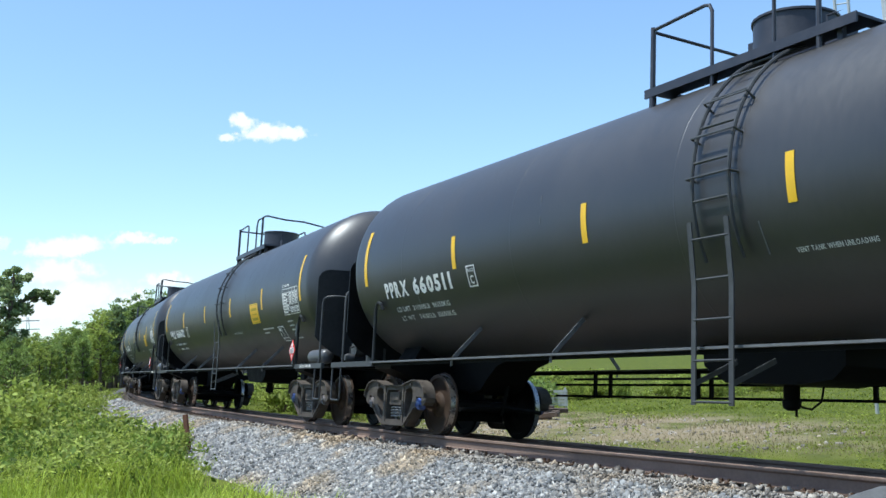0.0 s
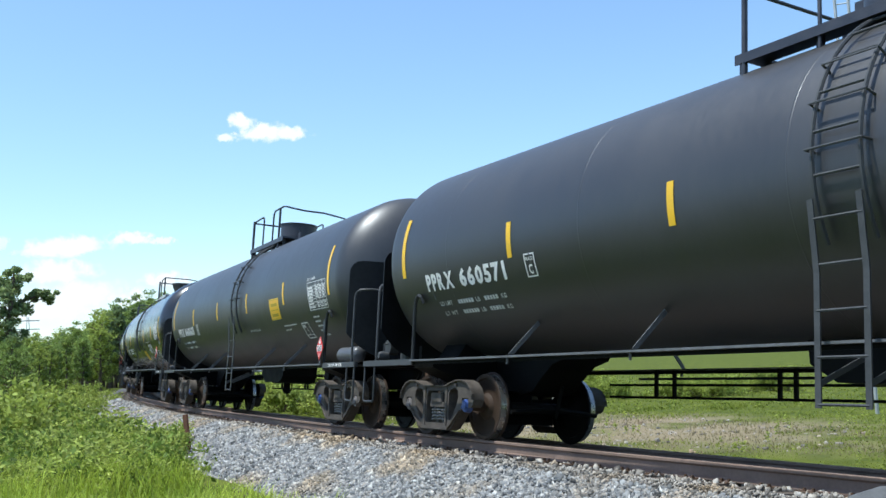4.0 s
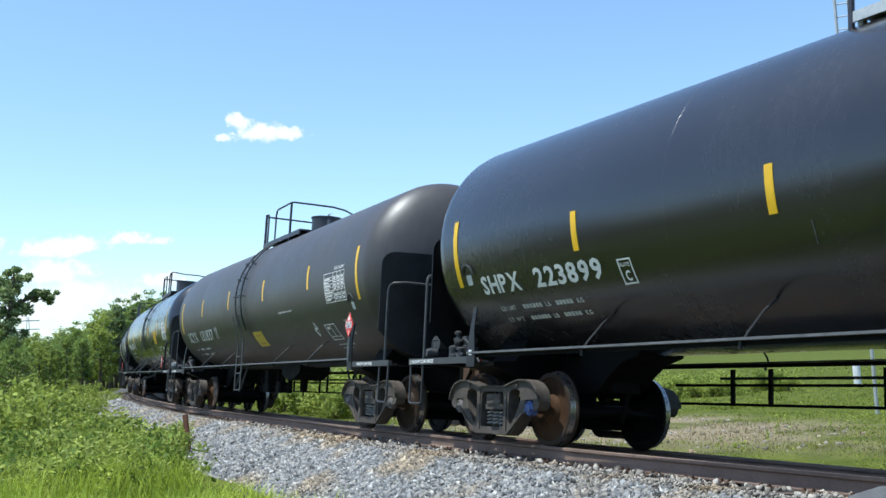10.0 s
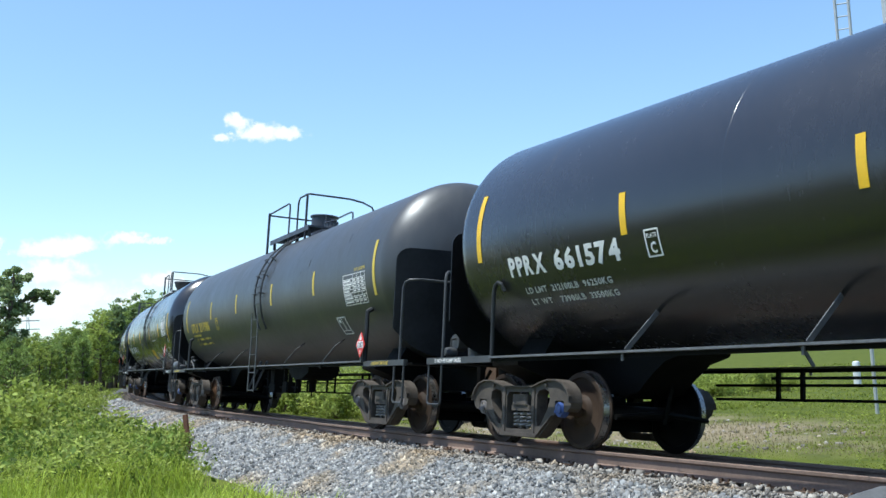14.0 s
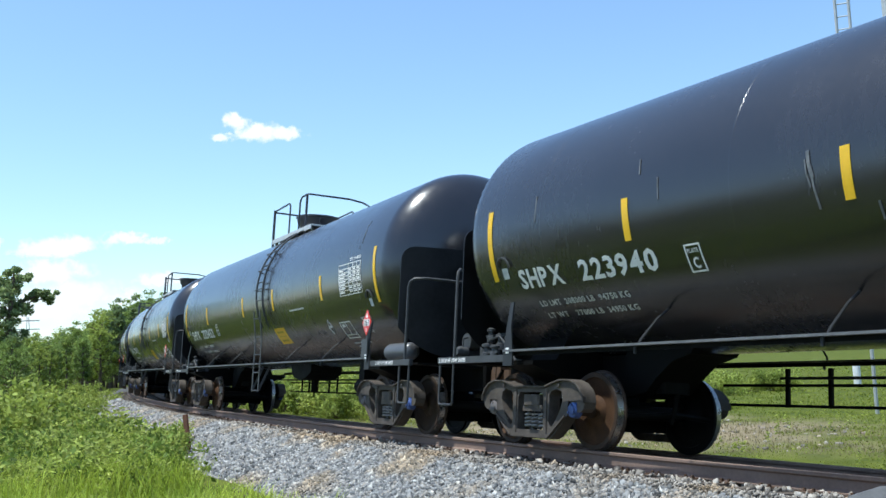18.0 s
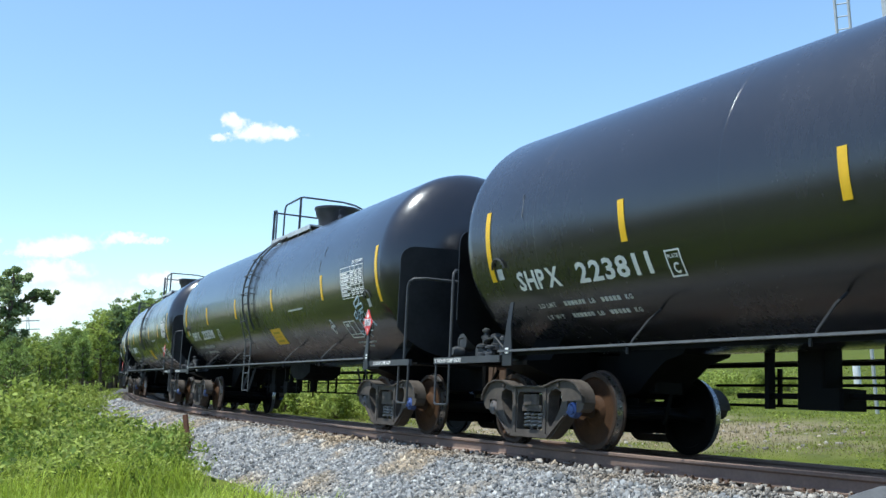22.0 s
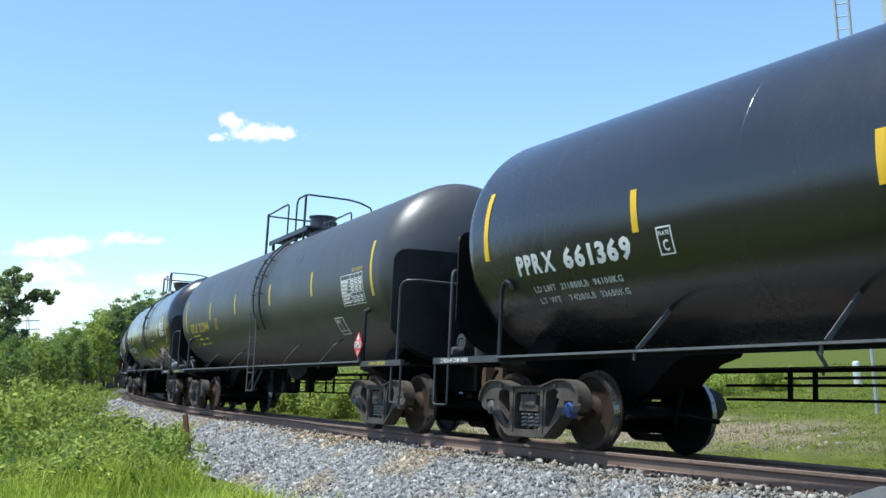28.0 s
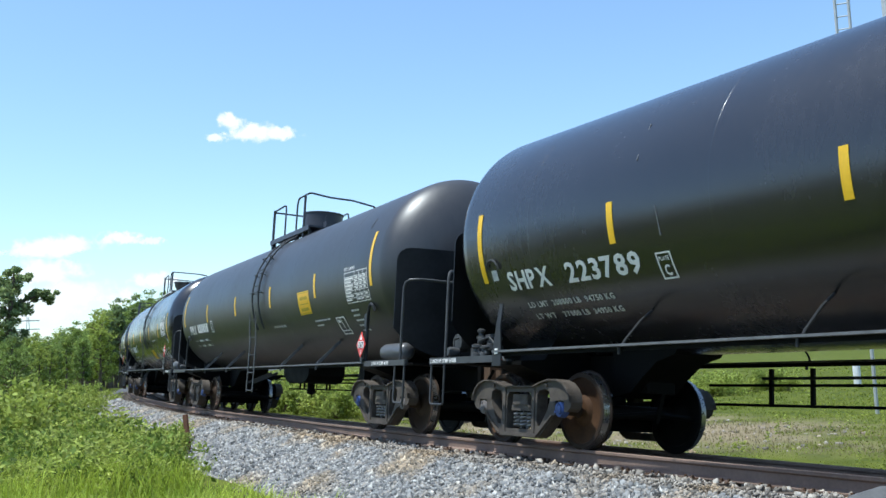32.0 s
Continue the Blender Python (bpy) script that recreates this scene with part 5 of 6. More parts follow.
        for pts in crown + letters + tag_:
            stroke(sh, [(u + 5.50, a + v) for u, v in pts], 0.034 if pts in letters + crown else 0.022)
        tagged(part("graffiti", sh, PALE_TEAL, car), "pale green sprayed tag", kind="stuff")


def head_x(y, z):
    q = min(0.99, math.hypot(y, z - Z_TANK) / R_TANK)
    return HALF + HEAD * math.sqrt(1 - q * q) + 0.006


def hoop_front(u, z, r):
    a0 = arc_at(z)
    return [wrap(u + r * math.cos(t), a0 + r * math.sin(t), 0.02) for t in (math.pi * i / 10 for i in range(11))]


# front to back: kind, lettering, offset along the line at the start, weights
TRAIN = [
    ("satin", "PPRX 660511", -7.40, ("LD LMT  211900LB  96150KG", "LT WT    74100LB  33600KG")),
    ("satin", "PPRX 660602", -25.41, None),
    ("satin", "PPRX 660571", -43.55, None),
    ("satin", "PPRX 660605", -61.44, None),
    ("turned", "SHPX 223595", -79.70, None),
    ("gloss", "SHPX 223899", -97.60, None),
    ("brown", "SCYX 131837", -115.68, None),
    ("satin", "PPRX 661574", -133.50, ("LD LMT  212100LB  96250KG", "LT WT    73900LB  33500KG")),
    ("faded", "UTLX 211986", -151.75, None),
    ("gloss", "SHPX 223940", -169.75, ("LD LMT  208000 LB  94750 KG", "LT WT    77000 LB  34950 KG")),
    ("gloss", "SHPX 223452", -187.95, None),
    ("turned", "SHPX 223811", -206.06, None),
    ("turned", "SHPX 223598", -224.22, ("LD LMT  208400 LB  94550 KG", "LT WT    78600 LB  34750 KG")),
    ("turned", "SHPX", -242.50, None),
    ("satin", "PPRX 661369", -260.66, ("LD LMT  211800LB  96100KG", "LT WT    74200LB  33650KG")),
    ("faded", "UTLX 212044", -279.20, None),
    ("gloss", "SHPX 223789", -297.50, ("LD LMT  208800 LB  94750 KG", "LT WT    77000 LB  34950 KG")),
    ("satin", "PPRX", -315.60, None),
    ("gloss", "SHPX", -333.70, None),
    ("gloss", "SHPX", -351.80, None),
]
TONE = {"turned": "glossy black tank car with its ladder behind the railing", "satin": "satin charcoal tank car with yellow stripes and white lettering", "gloss": "glossy black tank car with yellow stripes and a pale walkway", "faded": "faded grey tank car with dull yellow lettering", "brown": "brownish black tank car with white lettering"}
CARS = []


def build_train():
    meshes = truck_meshes()
    brown, rust = wheel_mesh(WHEEL), wheel_mesh(RUSTY)
    base = {}
    for kind, caps, wheels in (("satin", ("grey", "blue"), (brown, brown)), ("gloss", ("grey", "blue"), (rust, brown)), ("turned", ("grey", "blue"), (rust, rust)), ("faded", ("grey", "grey"), (rust, brown)), ("brown", ("grey", "grey"), (rust, brown))):
        base[kind] = build_car(kind, caps, meshes, wheels)
    used = set()
    for kind, mark, at, small in TRAIN:
        car = copy_thing(base[kind], Matrix.Identity(4)) if kind in used else base[kind]
        used.add(kind)
        CARS.append((car, at))
    for (car, at), (kind, mark, _, small) in zip(CARS, TRAIN):
        mark_car(car, kind, mark, YELLOW_DULL if kind == "faded" else WHITE, small, True)
        if mark[-6:] in ("661574", "661369"):
            # newer paint, as glossy as that of the others
            for ob in car.children:
                if ob.name.split(".")[0] in ("tank", "weld_seam"):
                    ob.data = ob.data.copy()
                    ob.data.materials[0] = TANK_S
        tagged(car, TONE["gloss"].replace(" and a pale walkway", " and a bright notice") if mark[-6:] in ("661574", "661369") else TONE[kind], "tank car", "cars of the train")
        car.matrix_basis = car_pose(at)
    size_for("satin")


# ---------------------------------------------------------------- plants


def leaf_cloud(rng, centres, radii, per, size, flat=0.75):
    """Small leaf-clumps (bent quads) round many centres, as arrays."""
    k = len(centres)
    c = np.repeat(np.asarray(centres, float), per, 0)
    r = np.repeat(np.asarray(radii, float), per)
    n = len(c)
    d = rng.normal(size=(n, 3))
    d /= np.linalg.norm(d, axis=1)[:, None]
    p = c + d * (r * rng.random(n) ** 0.45)[:, None] * np.array([1, 1, flat])
    a = rng.normal(size=(n, 3))
    a /= np.linalg.norm(a, axis=1)[:, None]
    b = np.cross(a, d + rng.normal(size=(n, 3)) * 0.5)
    b /= np.linalg.norm(b, axis=1)[:, None] + 1e-9
    s = size * rng.uniform(0.5, 1.3, n)[:, None]
    nrm = np.cross(a, b)
    q = np.stack([p - a * s, p - b * s * 0.55 + nrm * s * 0.15, p + a * s, p + b * s * 0.55 + nrm * s * 0.15], 1)
    return q.reshape(-1, 3), (np.arange(n * 4).reshape(-1, 4))


def tree_meshes(seed, height, spread, leaf, per, material, low=0.10):
    rng = np.random.default_rng(seed)
    rnd = random.Random(seed)
    wood = Shape()
    centres, radii = [], []
    x = y = 0.0
    trunk = [(0, 0, -0.5)]
    top = height * 0.80
    for i in range(1, 8):
        x += rnd.uniform(-0.12, 0.12) * height / 8
        y += rnd.uniform(-0.12, 0.12) * height / 8
        trunk.append((x, y, top * i / 7))
    for i in range(7):
        r0, r1 = height * 0.022 * (1 - i / 7.6), height * 0.022 * (1 - (i + 1) / 7.6)
        a, b = Vector(trunk[i]), Vector(trunk[i + 1])
        n = 7
        ring = [(math.cos(2 * math.pi * j / n), math.sin(2 * math.pi * j / n)) for j in range(n)]
        wood.add([a + Vector((c * r0, s * r0, 0)) for c, s in ring] + [b + Vector((c * r1, s * r1, 0)) for c, s in ring], [(j, (j + 1) % n, n + (j + 1) % n, n + j) for j in range(n)])
    for i in range(22):
        k = low + (0.98 - low) * (i + rnd.random()) / 22
        j = min(6, int(k * 7))
        base = Vector(trunk[j]).lerp(Vector(trunk[j + 1]), k * 7 - j)
        a = i * 2.4 + rnd.uniform(-0.5, 0.5)
        reach = spread * (1.2 - 0.85 * k) * rnd.uniform(0.45, 1.15)
        tip = base + Vector((math.cos(a) * reach, math.sin(a) * reach, reach * rnd.uniform(0.25, 0.8)))
        mid = base.lerp(tip, 0.5) + Vector((0, 0, -0.06 * reach))
        wood.tube([base, mid, tip], height * 0.006, 4)
        for q, rr in ((mid, 0.30), (tip, 0.38), (base.lerp(tip, 0.8), 0.30)):
            centres.append(q + Vector((rnd.uniform(-0.3, 0.3), rnd.uniform(-0.3, 0.3), rnd.uniform(-0.1, 0.3))) * spread * 0.5)
            radii.append(spread * rr * rnd.uniform(0.35, 1.0))
    centres.append(Vector(trunk[-1]) + Vector((0, 0, height * 0.08)))
    radii.append(spread * 0.3)
    v, f = leaf_cloud(rng, centres, radii, per, leaf)
    return wood.mesh("trunk", BARK), raw_mesh("crown", v, f, material)


def bush_meshes(seed, size, leaf, per, material):
    rng = np.random.default_rng(seed)
    c = [(rng.normal() * size * 0.42, rng.normal() * size * 0.42, size * rng.uniform(0.12, 0.8)) for _ in range(18)]
    v, f = leaf_cloud(rng, c, [size * rng.uniform(0.15, 0.38) for _ in c], per, leaf, 0.9)
    v[:, 2] = np.abs(v[:, 2])
    stems = Shape()
    for q in c[::2]:
        stems.tube([(0, 0, -0.1), (q[0] * 0.5, q[1] * 0.5, q[2] * 0.6), q], 0.012 * size, 4)
    return stems.mesh("stem", BARK), raw_mesh("foliage", v, f, material)


def spot(bearing, dist):
    """A place on the ground at a bearing (degrees left of straight across the track) and a distance from the eye."""
    b = radians(bearing)
    x, y = EYE.x - math.sin(b) * dist, EYE.y + math.cos(b) * dist
    return x, y, ground_height(x, y)


def off_track(x, y):
    """Distance from the track's middle; negative on the near side."""
    d = np.hypot(LINE_X - x, LINE_Y - y)
    i = int(d.argmin())
    side = -(x - LINE_X[i]) * math.sin(turn_[i]) + (y - LINE_Y[i]) * math.cos(turn_[i])
    return float(side) if abs(side) > 0.5 * d[i] else float(d[i]) * (1 if side > 0 else -1)


def put_plant(meshes, names, x, y, z, scale, turn, label, name, category):
    t = new(name)
    for me, nm in zip(meshes, names):
        part(nm, me, None, t)
    t.matrix_basis = pose(x, y, z, 0, 0, turn) @ Matrix.Diagonal((scale, scale, scale, 1))
    return tagged(t, label, category)


def blades(rng, count, bearing, near, far, tall, wide, keep):
    """Grass blades: three bent quads each."""
    b = np.radians(rng.uniform(*bearing, count))
    r = near * (far / near) ** rng.random(count)
    x, y = EYE.x - np.sin(b) * r, EYE.y + np.cos(b) * r
    ok = keep(x, y)
    x, y, r = x[ok], y[ok], r[ok]
    n = len(x)
    z = np.array([ground_height(a, c) for a, c in zip(x, y)]) - 0.03
    h = rng.uniform(*tall, n) * (0.75 + 0.5 * np.array([noise.noise((a * 0.5, c * 0.5, 5.0)) for a, c in zip(x, y)]))
    w = rng.uniform(*wide, n) * np.maximum(1, r / 20)
    a = rng.uniform(0, 2 * np.pi, n)
    side = np.stack([np.cos(a), np.sin(a), np.zeros(n)], 1)
    way = np.stack([np.sin(a), -np.cos(a), np.zeros(n)], 1) * (rng.uniform(0.1, 0.7, n) * h)[:, None]
    base = np.stack([x, y, z], 1)
    pts = []
    for k, ww in ((0, 1.0), (0.4, 0.9), (0.75, 0.6), (1.0, 0.08)):
        c = base + way * k * k + np.array([0, 0, 1.0]) * (h * k * (1 - 0.18 * k))[:, None]
        pts += [c - side * (w * ww)[:, None], c + side * (w * ww)[:, None]]
    v = np.stack(pts, 1).reshape(-1, 3)
    q = np.array([(0, 1, 3, 2), (2, 3, 5, 4), (4, 5, 7, 6)])
    f = (q[None] + (np.arange(n) * 8)[:, None, None]).reshape(-1, 4)
    return v, f


def weeds(rng, count, bearing, near, far, tall, leaf, keep):
    """Leafy weeds: leaves round a stem."""
    b = np.radians(rng.uniform(*bearing, count))
    r = near * (far / near) ** rng.random(count)
    x, y = EYE.x - np.sin(b) * r, EYE.y + np.cos(b) * r
    ok = keep(x, y)
    x, y, r = x[ok], y[ok], r[ok]
    n, m = len(x), 22
    z = np.array([ground_height(a, c) for a, c in zip(x, y)])
    lump = np.array([noise.noise((a * 0.35, c * 0.35, 9.0)) for a, c in zip(x, y)])
    h = rng.uniform(*tall, n) * (0.85 + 0.8 * lump)
    h = np.maximum(h, 0.2)
    k = rng.random((n, m)) ** 0.8
    a = rng.uniform(0, 2 * np.pi, (n, m))
    rad = h[:, None] * 0.30 * rng.random((n, m)) * (1.15 - k * 0.6)
    p = np.stack([x[:, None] + np.cos(a) * rad, y[:, None] + np.sin(a) * rad, z[:, None] + h[:, None] * (0.08 + 0.92 * k)], 2).reshape(-1, 3)
    s = (leaf * rng.uniform(0.5, 1.3, (n, m)) * np.maximum(1, r / 22)[:, None]).reshape(-1, 1)
    d = np.stack([np.cos(a), np.sin(a), rng.uniform(-0.5, 0.9, (n, m))], 2).reshape(-1, 3)
    d /= np.linalg.norm(d, axis=1)[:, None]
    side = np.cross(d, rng.normal(size=d.shape))
    side /= np.linalg.norm(side, axis=1)[:, None]
    v = np.stack([p - d * s, p + side * s * 0.3, p + d * s, p - side * s * 0.3], 1).reshape(-1, 3)
    return v, np.arange(len(v)).reshape(-1, 4)


def lateral(x, y):
    """Signed distance to the track for arrays, near the part that is seen."""
    s = np.arange(-200, 30, 1.0)
    lx, ly = np.interp(s, S_GRID, LINE_X), np.interp(s, S_GRID, LINE_Y)
    i = np.argmin(np.hypot(lx[None] - x[:, None], ly[None] - y[:, None]), 1)
    a = np.interp(s[i], S_GRID, turn_)
    return -(x - lx[i]) * np.sin(a) + (y - ly[i]) * np.cos(a)


def build_meadow():
    rng = np.random.default_rng(21)

    def near_side(x, y):
        edge = -3.25 - 0.9 * np.clip((22 - np.hypot(x, y + 8.25)) / 7, 0, 1) - 1.0 * np.clip((np.hypot(x, y + 8.25) - 28) / 14, 0, 1) + 0.5 * np.array([noise.noise((a * 0.45, c * 0.45, 2.0)) for a, c in zip(x, y)])
        bearing, dist = np.degrees(np.arctan2(-x, y + 8.254)), np.hypot(x, y + 8.254)
        # a gap in the growth before the rusty post
        return (lateral(x, y) < edge) & ~((bearing < 74.0) & (dist < 23.0) & (dist > 16.5) & (bearing > 71.6))

    def grassy(x, y):
        patchy = np.array([noise.noise((a * 0.30, c * 0.30, 14.0)) for a, c in zip(x, y)])
        return near_side(x, y) & (patchy + 0.5 * np.clip((20 - np.hypot(x, y + 8.25)) / 6, -0.3, 1) > -0.16)

    def clumps(count, bearing, near, far, size, leaf, per):
        b = np.radians(rng.uniform(*bearing, count))
        r = near * (far / near) ** rng.random(count)
        x, y = EYE.x - np.sin(b) * r, EYE.y + np.cos(b) * r
        ok = near_side(x, y)
        x, y, r = x[ok], y[ok], r[ok]
        rad = rng.uniform(*size, len(x))
        z = np.array([ground_height(a, c) for a, c in zip(x, y)]) + rad * rng.uniform(0.5, 1.5, len(x))
        return leaf_cloud(rng, np.stack([x, y, z], 1), rad, per, leaf, 0.95)
    sets = [blades(rng, 46000, (66, 88), 8.5, 30, (0.35, 0.95), (0.005, 0.011), grassy), blades(rng, 14000, (74, 88), 24, 90, (0.5, 0.95), (0.006, 0.012), near_side)]
    v = np.concatenate([a for a, _ in sets])
    off = np.cumsum([0] + [len(a) for a, _ in sets])
    tagged(new("grass", raw_mesh("grass", v, np.concatenate([f + o for (_, f), o in zip(sets, off)]), LEAF_GRASS)), "tall bright green grass beside the stone bed", "grass", kind="stuff")
    sets = [weeds(rng, 3000, (66, 88), 15, 36, (0.25, 0.75), 0.045, near_side), weeds(rng, 3200, (73, 88), 26, 95, (0.35, 0.8), 0.085, near_side)]
    v = np.concatenate([a for a, _ in sets])
    off = np.cumsum([0] + [len(a) for a, _ in sets])
    tagged(new("weeds", raw_mesh("weeds", v, np.concatenate([f + o for (_, f), o in zip(sets, off)]), LEAF_WEED)), "dense leafy weeds on the meadow", "weeds", kind="stuff")
    for nm, mat, many, label in (("leafy_plants", LEAF_DEEP, 0.9, "deep green leafy plants among the grass"), ("pale_plants", LEAF_PALE, 0.5, "pale green leafy plants among the grass")):
        sets = [clumps(int(420 * many), (68, 87), 15.5, 34, (0.16, 0.5), 0.055, 80), clumps(int(620 * many), (74, 87), 30, 100, (0.2, 0.52), 0.10, 70)]
        v = np.concatenate([a for a, _ in sets])
        off = np.cumsum([0] + [len(a) for a, _ in sets])
        tagged(new(nm, raw_mesh(nm, v, np.concatenate([f + o for (_, f), o in zip(sets, off)]), mat)), label, "weeds", kind="stuff")
    def worn(x, y):
        return np.hypot((x + 20.5) / 8.5, (lateral(x, y) - 7.0) / 2.7) + 0.55 * np.array([noise.noise((a * 0.4, c * 0.6, 31.0)) for a, c in zip(x, y)])

    def lawn(x, y):
        return (lateral(x, y) > 3.2) & (worn(x, y) > 0.95)

    def bare(x, y):
        return (lateral(x, y) > 3.0) & (worn(x, y) < 1.3)

    def rank(x, y):
        return (lateral(x, y) > 4.2) & (np.array([noise.noise((a * 0.5, c * 0.5, 44.0)) for a, c in zip(x, y)]) > 0.12)
    sets = [blades(rng, 70000, (28, 72), 12, 34, (0.05, 0.13), (0.006, 0.012), lawn), blades(rng, 26000, (28, 72), 30, 80, (0.06, 0.16), (0.010, 0.018), lawn)]
    v = np.concatenate([a for a, _ in sets])
    off = np.cumsum([0] + [len(a) for a, _ in sets])
    tagged(new("short_grass", raw_mesh("short_grass", v, np.concatenate([f + o for (_, f), o in zip(sets, off)]), LEAF_MOWN)), "short mown grass beyond the track", "grass", kind="stuff")
    v, f = blades(rng, 30000, (34, 66), 13, 32, (0.03, 0.13), (0.005, 0.010), bare)
    v[:, 2] += 0.01
    tagged(new("dry_grass", raw_mesh("dry_grass", v, f, STRAW)), "dry straw-coloured grass on the bare soil", "grass", kind="stuff")
    v, f = weeds(rng, 420, (34, 68), 13, 34, (0.12, 0.30), 0.035, rank)
    tagged(new("low_weeds", raw_mesh("low_weeds", v, f, LEAF_WEED)), "low green weeds on the lawn beyond the track", "weeds", kind="stuff")
    # stones and clods on the bare soil
    n = 1500
    x, y = rng.uniform(-29, -12, n), rng.uniform(4.5, 11.5, n)
    ok = bare(x, y)
    x, y = x[ok], y[ok]
    n = len(x)
    at = np.stack([x, y, [ground_height(a, c) for a, c in zip(x, y)]], 1)
    size = 0.016 + 0.05 * rng.random(n) ** 6
    v = (CHIP[None] + rng.uniform(-0.46, 0.46, (n, 8, 3))) * rng.uniform(0.5, 1.5, (n, 1, 3)) * size[:, None, None] + at[:, None]
    f = (CHIP_F[None] + (np.arange(n) * 8)[:, None, None]).reshape(-1, 3)
    tagged(new("rubble", raw_mesh("rubble", v.reshape(-1, 3), f, STONE_TAN)), "stones and clods on the worn soil", "rubble", kind="stuff")


def build_plants():
    rnd = random.Random(11)
    names, bush_names = ("trunk", "crown"), ("stem", "foliage")
    kinds = [tree_meshes(i, 9.0, (2.9, 2.4, 2.0, 2.7, 1.7)[i], 0.13, (80, 76, 70, 80, 66)[i], (LEAF_DARK, LEAF_PALE, LEAF_DARK, LEAF_TREE, LEAF_DARK)[i], (0.06, 0.1, 0.12, 0.05, 0.15)[i]) for i in range(5)]
    shrubs = [bush_meshes(40 + i, 1.0, 0.055, 110, (LEAF_PALE, LEAF_WEED, LEAF_TREE)[i]) for i in range(3)]
    dark_shrubs = [bush_meshes(50 + i, 1.0, 0.06, 90, LEAF_DARK) for i in range(2)]
    edge = [tree_meshes(70, 9.0, 2.3, 0.14, 52, LEAF_DARK, 0.30), tree_meshes(71, 9.0, 2.6, 0.14, 56, LEAF_DARK, 0.10)]
    for bearing, dist, h, k in ((84.9, 62, 8.6, 1), (83.4, 57, 5.0, 1), (82.3, 55, 4.1, 1), (81.6, 70, 4.3, 1), (86.0, 60, 9.0, 0)):
        x, y, z = spot(bearing, dist)
        put_plant(edge[k], names, x, y, z, h / 9.0, rnd.uniform(0, 360), "dark leafy tree at the edge of the meadow", "tree", "tree")
    # the tall ragged tree: a leaning trunk, a heavy top and one long limb
    rag = np.random.default_rng(5)
    limbs = [(5.2, 0.0, 0.75), (5.6, 0.45, 0.62), (5.0, -0.7, 0.8), (6.1, -0.3, 0.65), (6.5, 0.25, 0.58), (6.9, 0.55, 0.42), (7.15, 0.15, 0.40), (6.6, -0.7, 0.6), (4.4, -0.3, 0.7), (5.9, 0.95, 0.30), (5.95, 1.45, 0.30), (5.85, 1.85, 0.26), (6.05, 1.7, 0.2), (4.6, -1.3, 0.9), (5.9, -1.3, 0.8), (4.0, 0.1, 0.45), (3.5, -0.5, 0.7)]
    wood, tips, sizes = Shape().tube([(0, -0.2, -0.3), (0, 0.0, 2.5), (0, -0.1, 4.6), (0, 0.1, 6.9)], 0.12, 7), [], []
    for z, y, r_ in limbs:
        for q in range(5):
            tips.append((rag.normal() * 0.5, y + rag.normal() * r_ * 0.45, z + rag.normal() * r_ * 0.4))
            sizes.append(r_ * rag.uniform(0.35, 0.75))
        wood.tube([(0, 0, z - 0.6 - abs(y) * 0.2), (0, y * 0.5, z - 0.25), (0, y, z)], 0.035, 5)
    v, f = leaf_cloud(rag, tips, sizes, 105, 0.11, 0.85)
    x, y, z = spot(82.15, 60)
    put_plant((wood.mesh("trunk", BARK), raw_mesh("crown", v, f, LEAF_RAGGED)), names, x, y, z, 1.06, 8, "tall ragged tree with one long limb at the meadow's edge", "tree", "tree")
    # thin pines that stand above the wood
    pines = [tree_meshes(60 + i, 9.0, (1.25, 1.0, 1.5)[i], 0.12, (60, 56, 56)[i], LEAF_PINE, (0.35, 0.30, 0.45)[i]) for i in range(3)]
    for i, (bearing, rise) in enumerate(((76.75, 4.5), (76.0, 4.55), (75.5, 4.1), (77.3, 3.6), (78.2, 3.1), (78.9, 2.7), (79.6, 2.5), (75.0, 3.6), (80.3, 2.3), (81.0, 2.35))):
        x, y, z = spot(bearing, 125 + 8 * (i % 3))
        put_plant(pines[i % 3], names, x, y, z, ((125 + 8 * (i % 3)) * math.tan(radians(rise)) + 1.9) / 9.0, rnd.uniform(0, 360), "thin dark pine above the wood", "tree", "tree")
    for i in range(74):
        bearing = 74.6 + 10.5 * (i + rnd.random()) / 74
        dist = rnd.uniform(92, 185)
        rise = np.interp(bearing, (74.6, 76.0, 77.0, 78.5, 80.0, 82.0, 85.0), (4.3, 4.4, 3.9, 3.1, 2.5, 2.2, 2.6)) * rnd.uniform(0.75, 1.12)
        x, y, z = spot(bearing, dist)
        if abs(off_track(x, y)) > 5:
            h = dist * math.tan(radians(rise)) + 1.8
            put_plant(kinds[4 if bearing < 77.4 and rnd.random() < 0.6 else rnd.randrange(5)], names, x, y, z, h / 9.0, rnd.uniform(0, 360), "leafy green tree in the far wood", "tree", "tree")
    slim = [tree_meshes(80, 9.0, 1.1, 0.13, 60, LEAF_TREE, 0.08), tree_meshes(81, 9.0, 1.3, 0.13, 60, LEAF_PALE, 0.06)]
    for i in range(46):
        bearing = 75.2 + 8.5 * (i + rnd.random()) / 46
        dist = rnd.uniform(72, 120)
        x, y, z = spot(bearing, dist)
        if off_track(x, y) < -6:
            h = dist * math.tan(radians(rnd.uniform(1.0, 2.5) + (1.4 if bearing < 77 else 0))) + 1.8
            put_plant(slim[rnd.randrange(2)], names, x, y, z, h / 9.0, rnd.uniform(0, 360), "slender young tree before the wood", "tree", "tree")
    for i in range(64):
        bearing, dist = rnd.uniform(76.2, 86), rnd.uniform(34, 95)
        x, y, z = spot(bearing, dist)
